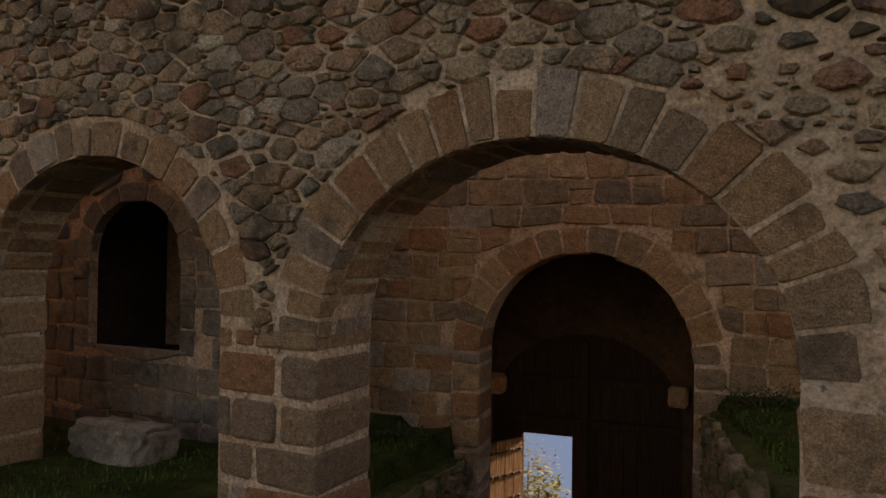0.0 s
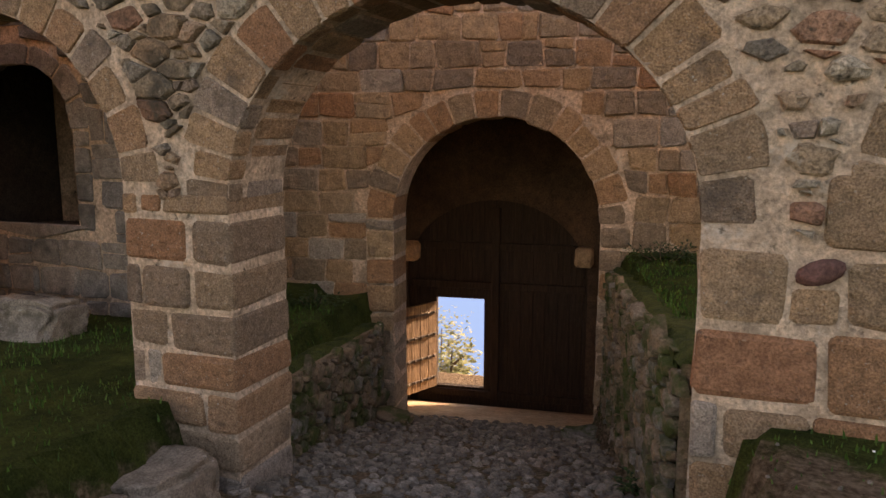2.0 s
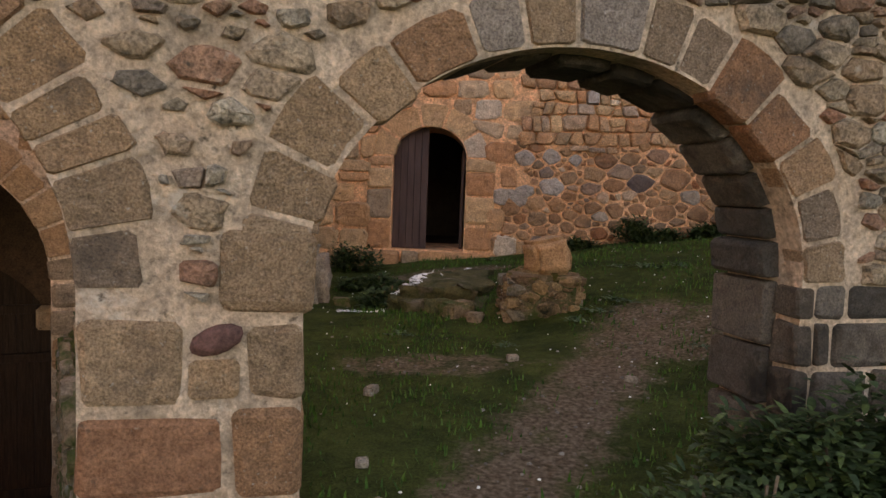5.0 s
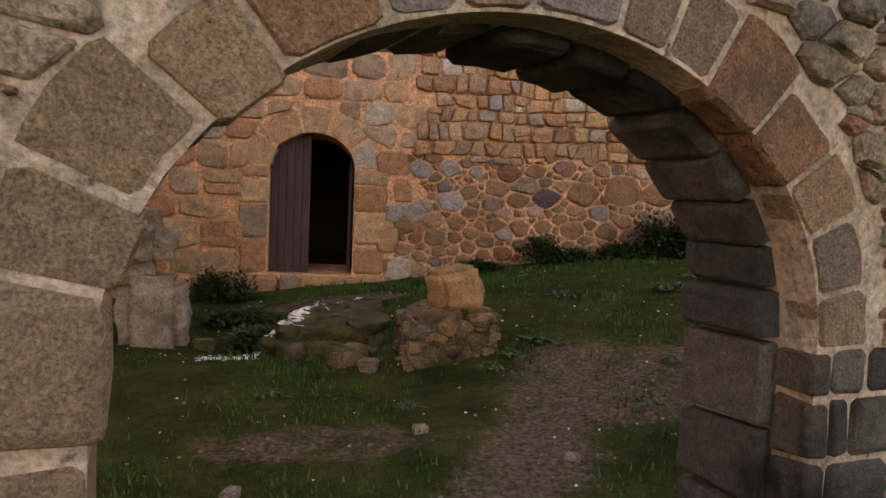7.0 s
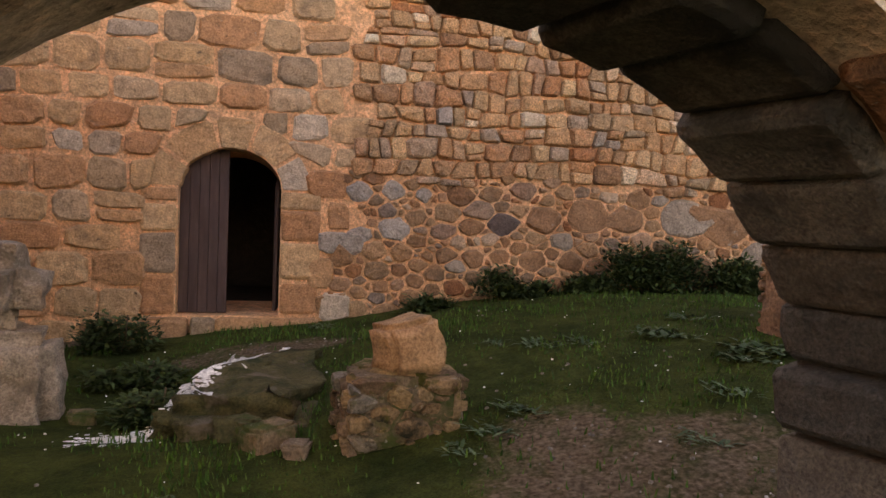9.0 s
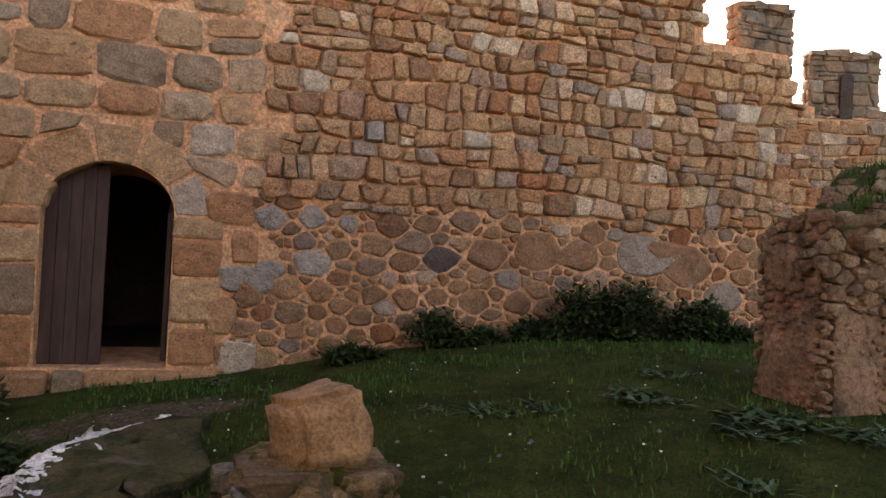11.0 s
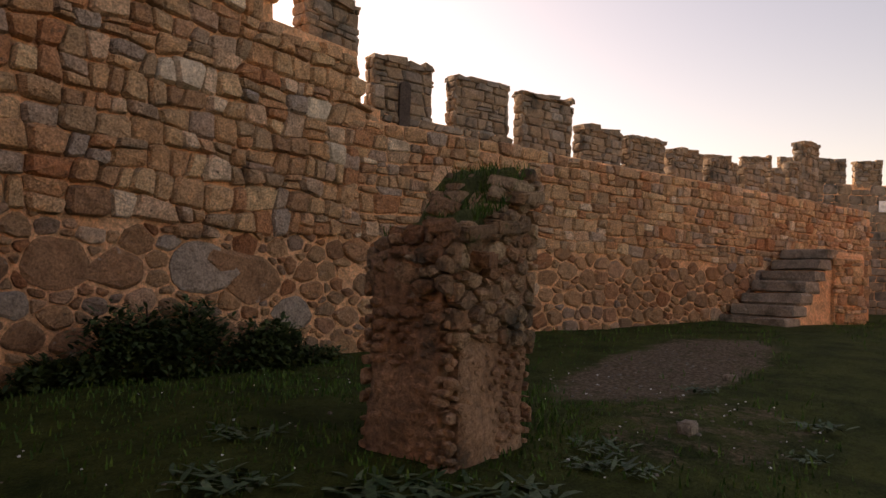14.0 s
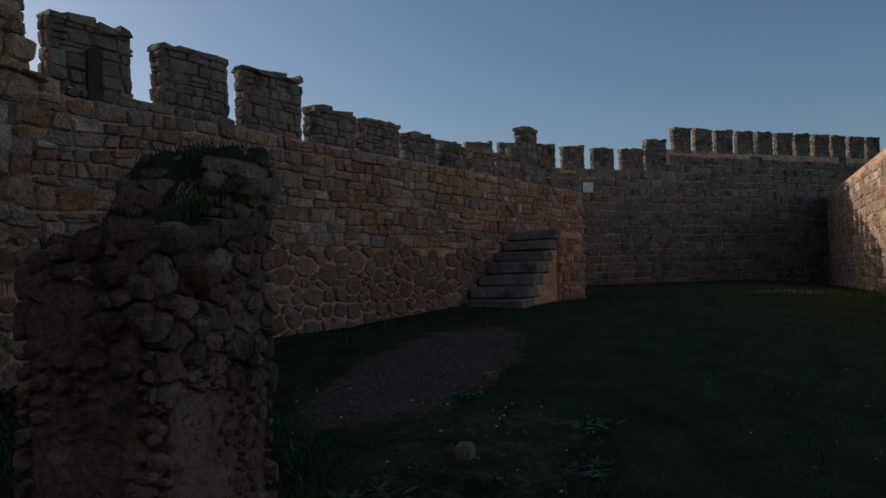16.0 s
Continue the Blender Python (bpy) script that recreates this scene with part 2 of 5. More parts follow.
def ground_material():
    """Grass, worn earth path and pebbly bare soil, by place."""
    m = material("courtyard_ground", [(0.3, (0.022, 0.036, 0.009)), (0.7, (0.062, 0.078, 0.02))], per="noise", bump=0.9, grain=55, blotch=2.2)
    nt = m.node_tree
    nd, lk = nt.nodes, nt.links
    bs = nd["Principled BSDF"]
    grass = bs.inputs["Base Color"].links[0].from_socket
    att = nd.new("ShaderNodeAttribute")
    att.attribute_name = "bare"
    tc = nd.new("ShaderNodeNewGeometry")
    n = nd.new("ShaderNodeTexNoise")
    n.inputs["Scale"].default_value = 3.5
    n.inputs["Detail"].default_value = 9
    n.inputs["Roughness"].default_value = 0.7
    lk.new(tc.outputs["Position"], n.inputs["Vector"])
    sm = nd.new("ShaderNodeMath")
    lk.new(att.outputs["Fac"], sm.inputs[0])
    lk.new(n.outputs["Fac"], sm.inputs[1])
    mr = nd.new("ShaderNodeMapRange")
    mr.inputs["From Min"].default_value, mr.inputs["From Max"].default_value = 0.85, 1.1
    lk.new(sm.outputs[0], mr.inputs["Value"])
    n2 = nd.new("ShaderNodeTexNoise")
    n2.inputs["Scale"].default_value = 28
    n2.inputs["Detail"].default_value = 7
    lk.new(tc.outputs["Position"], n2.inputs["Vector"])
    rp = nd.new("ShaderNodeValToRGB")
    el = rp.color_ramp.elements
    el[0].position, el[0].color = 0.35, (0.08, 0.055, 0.035, 1)
    el[1].position, el[1].color = 0.68, (0.22, 0.165, 0.115, 1)
    lk.new(n2.outputs["Fac"], rp.inputs["Fac"])
    mx = nd.new("ShaderNodeMix")
    mx.data_type = "RGBA"
    lk.new(mr.outputs[0], mx.inputs[0])
    lk.new(grass, mx.inputs[6])
    lk.new(rp.outputs[0], mx.inputs[7])
    lk.new(mx.outputs[2], bs.inputs["Base Color"])
    return m


m_ground = ground_material()
m_ground.node_tree.nodes["Principled BSDF"].inputs["Specular IOR Level"].default_value = 0.08

# ---- plan: local frames of the walls (x along, y into the wall, z up) ----
def wall_frame(x, y, degrees):
    return pose(x, y, 0, 0, 0, degrees)


ARCADE = wall_frame(1.97, -1.002, 16.0)
GATE = wall_frame(-2.56, 2.95, 24.0)
CURTAIN = wall_frame(0.0, 7.587, 0.0)
SECOND = wall_frame(10.4, 7.587, -17.0)
FAR = wall_frame(30.4, 5.6, -50.6)
SUNLIT = wall_frame(40.6, -5.1, 174.2)


def mesh_object(name, verts, faces, mat, parent=None, smooth=False):
    me = bpy.data.meshes.new(name)
    me.from_pydata([tuple(v) for v in verts], [], faces)
    me.materials.append(mat)
    if smooth:
        me.shade_smooth()
    ob = new(name, me)
    if parent:
        ob.parent = parent
    return ob


def part(name, bm, mat, parent=None, label="", smooth=False):
    me = bpy.data.meshes.new(name)
    bmesh.ops.recalc_face_normals(bm, faces=bm.faces)
    bm.to_mesh(me)
    bm.free()
    me.materials.append(mat)
    if smooth:
        me.shade_smooth()
    ob = new(name, me)
    if parent:
        ob.parent = parent
    if label:
        ob["label"] = label
    return ob


def thing(name, m, label, category, group=""):
    ob = new(name)
    ob.empty_display_size = 0.1
    ob.matrix_world = m
    return tagged(ob, label, category, group)


# an opening: centre, half width, rise of its arch, spring height, sill height
def arch(c, a, b, spring, sill=-9.0, ring=0.0):
    return dict(c=c, a=a, b=b, spring=spring, sill=sill, ring=ring)


def arch_top(o, x, grow=0.0):
    u = (x - o["c"]) / (o["a"] + grow)
    return o["spring"] + (o["b"] + grow) * math.sqrt(max(0.0, 1 - u * u))


def wall_mesh(name, m, x0, x1, base, top, thick, openings, mat, step=0.12):
    """A thick wall with real openings, its top and base given as functions of x."""
    xs = set()
    n = max(1, round((x1 - x0) / step))
    for i in range(n + 1):
        xs.add(round(x0 + (x1 - x0) * i / n, 4))
    for o in openings:
        for k in range(25):
            xs.add(round(o["c"] - o["a"] * math.cos(math.pi * k / 24), 4))
    xs = sorted(x for x in xs if x0 - 1e-6 <= x <= x1 + 1e-6)
    verts, faces = [], []

    def quad(*p):
        i = len(verts)
        verts.extend(p)
        faces.append((i, i + 1, i + 2, i + 3))

    def spans(x, mid):
        b, t = base(x), top(x)
        for o in openings:
            if abs(mid - o["c"]) < o["a"]:
                at = min(arch_top(o, x), t)
                return ([(b, o["sill"])] if o["sill"] > b else [(b, b)]) + [(at, t)]
        return [(b, t)]

    prev = None
    for xa, xb in zip(xs, xs[1:]):
        if xb - xa < 1e-4:
            continue
        mid = (xa + xb) / 2
        sa, sb = spans(xa, mid), spans(xb, mid)
        for (a0, a1), (b0, b1) in zip(sa, sb):
            if a1 - a0 < 1e-6 and b1 - b0 < 1e-6:
                continue
            quad((xa, 0, a0), (xb, 0, b0), (xb, 0, b1), (xa, 0, a1))
            quad((xb, thick, b0), (xa, thick, a0), (xa, thick, a1), (xb, thick, b1))
            quad((xa, 0, a1), (xb, 0, b1), (xb, thick, b1), (xa, thick, a1))
            quad((xa, thick, a0), (xb, thick, b0), (xb, 0, b0), (xa, 0, a0))
        if prev is None:
            for z0, z1 in sa:
                quad((xa, thick, z0), (xa, 0, z0), (xa, 0, z1), (xa, thick, z1))
        elif len(prev) != len(sa):
            big, small = (prev, sa) if len(prev) == 1 else (sa, prev)
            lo, hi = small[0][1], small[1][0]
            quad((xa, thick, lo), (xa, 0, lo), (xa, 0, hi), (xa, thick, hi))
        prev = sb
    for z0, z1 in prev:
        quad((x1, 0, z0), (x1, thick, z0), (x1, thick, z1), (x1, 0, z1))
    ob = mesh_object(name, verts, faces, mat)
    ob.matrix_world = m
    return tagged(ob, kind="structure")


rng = random.Random(7)


def rounded(poly, r, cut, gap, wobble=0.012):
    """A cell's outline drawn in by half a joint, its corners broken off and its edges a little wavy."""
    cx = sum(p[0] for p in poly) / len(poly)
    cz = sum(p[1] for p in poly) / len(poly)
    rad = sum(math.hypot(p[0] - cx, p[1] - cz) for p in poly) / len(poly)
    k = max(0.45, 1 - gap / max(rad, 0.02))
    poly = [(cx + (p[0] - cx) * k, cz + (p[1] - cz) * k) for p in poly]
    kept = [p for i, p in enumerate(poly) if math.hypot(p[0] - poly[i - 1][0], p[1] - poly[i - 1][1]) > 0.18 * rad]
    if len(kept) < 3:
        return None
    out = []
    for i, p in enumerate(kept):
        for o in (kept[i - 1], kept[(i + 1) % len(kept)]):
            q = cut * r.uniform(0.5, 1.25)
            out.append((p[0] + (o[0] - p[0]) * q + r.uniform(-wobble, wobble), p[1] + (o[1] - p[1]) * q + r.uniform(-wobble, wobble)))
    return out


def stone_mesh(poly, depth, r, dome=0.8):
    """A stone with the given outline in x and z: back at y = 0.03, worn shoulder, uneven face."""
    n = len(poly)
    cx = sum(p[0] for p in poly) / n
    cz = sum(p[1] for p in poly) / n
    tx, tz = r.uniform(-0.10, 0.10), r.uniform(-0.14, 0.06)
    verts = [(x, 0.03, z) for x, z in poly]
    for x, z in poly:
        verts.append((x, -depth * r.uniform(0.25, 0.5), z))
    for x, z in poly:
        f = dome * r.uniform(0.93, 1.07)
        px, pz = cx + (x - cx) * f, cz + (z - cz) * f
        verts.append((px, -depth * r.uniform(0.85, 1.1) + tx * (px - cx) + tz * (pz - cz), pz))
    verts.append((cx + r.uniform(-0.02, 0.02), -depth * r.uniform(1.0, 1.3), cz))
    faces = []
    for q in range(2):
        for k in range(n):
            a, b = q * n + k, q * n + (k + 1) % n
            faces.append((a, b, b + n, a + n))
    faces.extend((2 * n + k, 2 * n + (k + 1) % n, 3 * n) for k in range(n))
    return verts, faces


def push_out(p, openings):
    """Keeps a corner clear of the rings of the openings."""
    x, z = p
    for o in openings:
        a, b = o["a"] + o["ring"], o["b"] + o["ring"]
        if z > o["spring"]:
            u, w = (x - o["c"]) / a, (z - o["spring"]) / b
            d = math.hypot(u, w)
            if 1e-6 < d < 1:
                x, z = o["c"] + (x - o["c"]) / d, o["spring"] + (z - o["spring"]) / d
        elif z > o["sill"] and abs(x - o["c"]) < a:
            x = o["c"] + math.copysign(a, x - o["c"])
    return x, z


def random_cells(x0, x1, z0, z1, wide, high, seed, fixed=(), even=0.75):
    """Cells of a random rubble wall: each seed owns what is nearest to it. fixed: (x, z, w, h) stones to keep."""
    r = random.Random(seed)
    k = (wide[0] + wide[1]) / (high[0] + high[1])
    pts = [(x, z * k, w) for x, z, w, h in fixed]
    grid = {}
    g = wide[1]

    def put(p):
        grid.setdefault((math.floor(p[0] / g), math.floor(p[1] / g)), []).append(p)

    def near(p, span):
        i, j = math.floor(p[0] / g), math.floor(p[1] / g)
        return [q for a in range(i - span, i + span + 1) for b in range(j - span, j + span + 1) for q in grid.get((a, b), ())]

    for p in pts:
        put(p)
    for size in (1.0, 0.72, 0.5, 0.36):
        for _ in range(int((x1 - x0) * (z1 - z0) * k / (wide[1] * size) ** 2 * 2.2)):
            w = wide[0] + (wide[1] - wide[0]) * size * r.uniform(0.6, 1.0) if size > 0.4 else wide[0] * r.uniform(0.7, 1.1)
            p = (r.uniform(x0, x1), r.uniform(z0 * k, z1 * k), w)
            if all(math.hypot(p[0] - q[0], p[1] - q[1]) > (w + q[2]) * 0.5 * even for q in near(p, 1)):
                put(p)
                pts.append(p)
    out = []
    for p in pts:
        s = p[2] * 1.1
        poly = [(p[0] - s, p[1] - s), (p[0] + s, p[1] - s), (p[0] + s, p[1] + s), (p[0] - s, p[1] + s)]
        for q in near(p, 1):
            if q is p or not poly:
                continue
            nx, nz = q[0] - p[0], q[1] - p[1]
            d2 = nx * nx + nz * nz
            if d2 < 1e-9:
                continue
            # the border lies nearer to the smaller stone
            t = 0.5 * d2 + 0.5 * (p[2] ** 2 - q[2] ** 2) * 0.22
            t = min(max(t, 0.15 * d2), 0.85 * d2)
            cutp = []
            for i, a in enumerate(poly):
                b = poly[(i + 1) % len(poly)]
                da = (a[0] - p[0]) * nx + (a[1] - p[1]) * nz - t
                db = (b[0] - p[0]) * nx + (b[1] - p[1]) * nz - t
                if da <= 0:
                    cutp.append(a)
                if (da < 0 < db) or (db < 0 < da):
                    f = da / (da - db)
                    cutp.append((a[0] + (b[0] - a[0]) * f, a[1] + (b[1] - a[1]) * f))
            poly = cutp
        if len(poly) >= 3:
            out.append([(x, z / k) for x, z in poly])
    return out


def coursed_cells(x0, x1, z0, z1, wide, high, seed, wave=0.04, split=0.2, lean=0.03):
    """Cells of a wall in uneven courses, some of them of two thin stones."""
    r = random.Random(seed)
    out, z, k = [], z0, 0
    line = lambda x, k, z: z + wave * (noise.noise(Vector((x * 0.9, k * 3.7, seed))) + 0.5 * noise.noise(Vector((x * 3.1, k * 5.3, seed + 9))))
    while z < z1:
        h = r.uniform(*high)
        x = x0 - r.random() * wide[0]
        la = 0.0
        while x < x1:
            w = r.uniform(*wide) * (1.25 if r.random() < 0.15 else 1.0)
            lb = r.uniform(-lean, lean)
            jog = r.uniform(-0.25, 0.25) * wave
            jit = lambda: r.uniform(-0.10, 0.10) * high[0]
            q = [(x - la, line(x, k, z) + jit()), (x + w - lb, line(x + w, k, z) + jit()), (x + w + lb, line(x + w, k + 1, z + h) + jog), (x + la, line(x, k + 1, z + h) + jog)]
            if r.random() < split and h > high[0] * 1.15:
                f = r.uniform(0.35, 0.65)
                e = r.uniform(-0.06, 0.06)
                ml = tuple(q[0][i] + (q[3][i] - q[0][i]) * (f + e) for i in (0, 1))
                mr = tuple(q[1][i] + (q[2][i] - q[1][i]) * (f - e) for i in (0, 1))
                out += [[q[0], q[1], mr, ml], [ml, mr, q[2], q[3]]]
            elif r.random() < split * 0.6 and w > wide[0] * 1.6:
                f = r.uniform(0.35, 0.65)
                ml = tuple(q[0][i] + (q[1][i] - q[0][i]) * f for i in (0, 1))
                mr = tuple(q[3][i] + (q[2][i] - q[3][i]) * f for i in (0, 1))
                out += [[q[0], ml, mr, q[3]], [ml, q[1], q[2], mr]]
            else:
                out.append(q)
            x += w
            la = lb
        z += h
        k += 1
    return out


def build_stones(parent, cells, mat, mat_joined, seed, free, openings=(), name="stone", near=None, most=300, cut=0.16, gap=0.012, depth=0.05, shrink=None, noted=(), dome=0.82, side=None, span=None):
    """Turns cells into stones: those in the near stretch are parts, the rest one joined part. noted: (x, z, material, label)."""
    r = random.Random(seed)
    verts, faces, count = [], [], 0
    left = list(noted)
    for cell in cells:
        mid = (sum(p[0] for p in cell) / len(cell), sum(p[1] for p in cell) / len(cell))
        if push_out(mid, openings) != mid:
            continue
        cell = [push_out(p, openings) for p in cell]
        if span:
            cell = [(min(max(p[0], span[0]), span[1]), min(max(p[1], span[2]), span[3])) for p in cell]
        xs, zs = [p[0] for p in cell], [p[1] for p in cell]
        cx, cz = sum(xs) / len(xs), sum(zs) / len(zs)
        if max(xs) - min(xs) < 0.045 or max(zs) - min(zs) < 0.035 or not free(cx, cz):
            continue
        area = abs(sum(cell[i - 1][0] * cell[i][1] - cell[i][0] * cell[i - 1][1] for i in range(len(cell)))) / 2
        if area < 0.0018:
            continue
        g = gap * r.uniform(0.5, 1.5)
        if shrink:
            g += shrink(cx, cz, r)
        poly = rounded(cell, r, cut, g, min(0.012, 0.04 * math.sqrt(area)))
        if not poly:
            continue
        v, f = stone_mesh(poly, depth * r.uniform(0.65, 1.35), r, dome)
        if side:
            v = [side(p) for p in v]
        pick = None
        for q in left:
            if min(xs) < q[0] < max(xs) and min(zs) < q[1] < max(zs):
                pick = q
        if pick or (near and count < most and near[0] <= cx <= near[1] and near[2] <= cz <= near[3]):
            me = bpy.data.meshes.new(name)
            me.from_pydata(v, [], f)
            me.materials.append(pick[2] if pick else mat)
            ob = new(name, me)
            ob.parent = parent
            if pick:
                left.remove(pick)
                ob["label"] = pick[3]
            else:
                count += 1
        else:
            i = len(verts)
            verts.extend(v)
            faces.extend(tuple(i + q for q in t) for t in f)
    if verts:
        tagged(mesh_object(name + "s_joined", verts, faces, mat_joined, parent), kind="stuff")


def worn_block(x0, x1, y0, y1, z0, z1, r, soft=0.05, rough=0.02):
    """A hewn block with rounded, weathered edges and an uneven face."""
    bm = bmesh.new()
    bmesh.ops.create_cube(bm, size=2)
    bmesh.ops.subdivide_edges(bm, edges=bm.edges[:], cuts=2, use_grid_fill=True)
    half = Vector(((x1 - x0) / 2, (y1 - y0) / 2, (z1 - z0) / 2))
    mid = Vector(((x0 + x1) / 2, (y0 + y1) / 2, (z0 + z1) / 2))
    off = Vector((r.uniform(0, 50), r.uniform(0, 50), r.uniform(0, 50)))
    soft = min(soft, 0.35 * min(half))
    for v in bm.verts:
        edge = [abs(c) > 0.9 for c in v.co]
        p = Vector([math.copysign(half[i] - (soft if not edge[i] else 0.0), v.co[i]) if abs(v.co[i]) > 0.1 else 0.0 for i in range(3)])
        n = sum(edge)
        if n == 3:
            p -= Vector([math.copysign(soft * 0.5, c) for c in v.co])
        elif n == 2:
            p -= Vector([math.copysign(soft * 0.3, c) if e else 0.0 for c, e in zip(v.co, edge)])
        d = noise.noise_vector(p * 5 + off) * rough + noise.noise_vector(p * 14 + off) * rough * 0.4
        v.co = mid + p + d
    return bm


def voussoirs(parent, o, n, deep, thick, mat, seed, name="voussoir", jut=0.02, vary=0.25, start=0.0, end=math.pi, uneven=0.02, layers=1, mat_in=None, tight=0.0):
    """Wedge stones round an arch, with worn edges; layers: two for a face ring and a deeper ring behind it."""
    r = random.Random(seed)
    for layer in range(layers):
        cuts = [0.0]
        for k in range(n):
            cuts.append(cuts[-1] + r.uniform(0.75, 1.3))
        cuts = [start + c / cuts[-1] * (end - start) for c in cuts]
        ya, yb = ((0.0, thick) if layers == 1 else ((0.0, 0.28 * thick), (0.28 * thick, thick))[layer])
        for a0, a1 in zip(cuts, cuts[1:]):
            g = 0.010 / o["a"]
            dd = deep * r.uniform(1 - vary, 1 + vary * 0.6)
            low = r.uniform(-uneven, uneven) - 0.012 - (tight * max(0.0, math.cos((a0 + a1) / 2)) ** 0.5 if layer else 0.0)
            bm = bmesh.new()
            yf = (-jut * r.uniform(0.3, 1.5) if layer == 0 else ya + 0.008)
            ye = yb + (0.01 + uneven * r.random() if layer == layers - 1 else -0.008)
            ch = min(0.035, 0.2 * (ye - yf))
            angles = [a0 + g + (a1 - a0 - 2 * g) * t for t in (0, 0.12, 0.5, 0.88, 1)]
            path = []
            for t, a in enumerate(angles):
                e = 0.022 if t in (0, 4) else 0.0
                path.append((a, low + e + r.uniform(-0.006, 0.006)))
            for t, a in reversed(list(enumerate(angles))):
                e = 0.03 if t in (0, 4) else 0.0
                path.append((a, dd - e + r.uniform(-0.012, 0.012)))
            pts = [(o["c"] + (o["a"] + q) * math.cos(a), o["spring"] + (o["b"] + q) * math.sin(a)) for a, q in path]
            cx = sum(p[0] for p in pts) / 10
            cz = sum(p[1] for p in pts) / 10
            rings = []
            for y, s in ((yf, 0.92), (yf + ch, 1.0), (ye - ch, 1.0), (ye, 0.9)):
                rings.append([bm.verts.new((cx + (p[0] - cx) * s, y + r.uniform(-0.008, 0.008), cz + (p[1] - cz) * s)) for p in pts])
            bm.faces.new(rings[0])
            for ra, rb in zip(rings, rings[1:]):
                for k in range(10):
                    bm.faces.new((ra[k], ra[(k + 1) % 10], rb[(k + 1) % 10], rb[k]))
            bm.faces.new(list(reversed(rings[-1])))
            part(name, bm, mat_in if layer and mat_in else mat, parent)


def block(bm, x0, x1, y0, y1, z0, z1, r, bevel=0.02, rough=0.012):
    """A hewn block with worn edges, added to bm."""
    tmp = bmesh.new()
    bmesh.ops.create_cube(tmp, size=1)
    bmesh.ops.scale(tmp, vec=(x1 - x0, y1 - y0, z1 - z0), verts=tmp.verts)
    bmesh.ops.bevel(tmp, geom=tmp.edges[:], offset=min(bevel, 0.3 * min(x1 - x0, y1 - y0, z1 - z0)), segments=1, affect="EDGES")
    for v in tmp.verts:
        v.co += Vector(((x0 + x1) / 2 + r.uniform(-rough, rough), (y0 + y1) / 2 + r.uniform(-rough, rough), (z0 + z1) / 2 + r.uniform(-rough, rough)))
    me = bpy.data.meshes.new("tmp")
    tmp.to_mesh(me)
    tmp.free()
    bm.from_mesh(me)
    bpy.data.meshes.remove(me)
    return bm


def quoins(parent, x0, x1, z0, z1, y0, y1, mat, seed, high=(0.28, 0.42), split=True, name="ashlar_block", batter=0.0):
    """A pier or jamb of squared blocks, course on course."""
    r = random.Random(seed)
    z = z0
    while z < z1 - 0.05:
        h = r.uniform(*high)
        if z1 - z - h < 0.15:
            h = z1 - z
        cut = [x0, x1]
        if split and x1 - x0 > 0.5:
            cut = [x0, x0 + (x1 - x0) * r.choice((0.3, 0.4, 0.62, 0.7)), x1]
            if x1 - x0 > 0.85 and r.random() < 0.4:
                cut.insert(1, x0 + (x1 - x0) * 0.16)
        for a, b in zip(cut, cut[1:]):
            g = r.uniform(0.008, 0.02)
            j = r.uniform(-0.02, 0.012)
            block_bm = worn_block(a + g, b - g, y0 + j, y1 + 0.008, z + g + r.uniform(-0.008, 0.008), z + h - g, r, r.uniform(0.03, 0.055), 0.022)
            part(name, block_bm, mat, parent)
        z += h


# ---- ground ----
def smooth(a, b, x):
    t = min(1.0, max(0.0, (x - a) / (b - a)))
    return t * t * (3 - 2 * t)


GX = Vector((math.cos(radians(24)), math.sin(radians(24))))
GN = Vector((-GX.y, GX.x))
GO = Vector((-2.56, 2.95)) - 4 * GN


def to_gate(x, y):
    x, y = x - GO.x, y - GO.y
    return x * GX.x + y * GX.y, x * GN.x + y * GN.y


def gate_xy(xg, yg):
    return GO + GX * xg + GN * yg


def ramp_height(yg):
    pts = [(-30, -0.15), (-5.6, -0.25), (-3.6, -0.75), (-2.2, -1.1), (-1.0, -1.3), (1.5, -1.95), (4.0, -2.62), (6.8, -3.45), (8.8, -3.55), (10, -5.2), (14, -9.0), (24, -15), (60, -35), (200, -100), (700, -130)]
    for (a, za), (b, zb) in zip(pts, pts[1:]):
        if yg <= b:
            return za + (zb - za) * max(0.0, yg - a) / (b - a)
    return -130


def ramp_edges(yg):
    t = (yg + 1.0) / 5.0
    left = -1.78 + (-1.72 + 1.78) * t
    right = 2.0 + (1.3 - 2.0) * min(1.0, max(0.0, t))
    if yg > 4.1:
        left, right = -2.9, 2.2
    return left, right


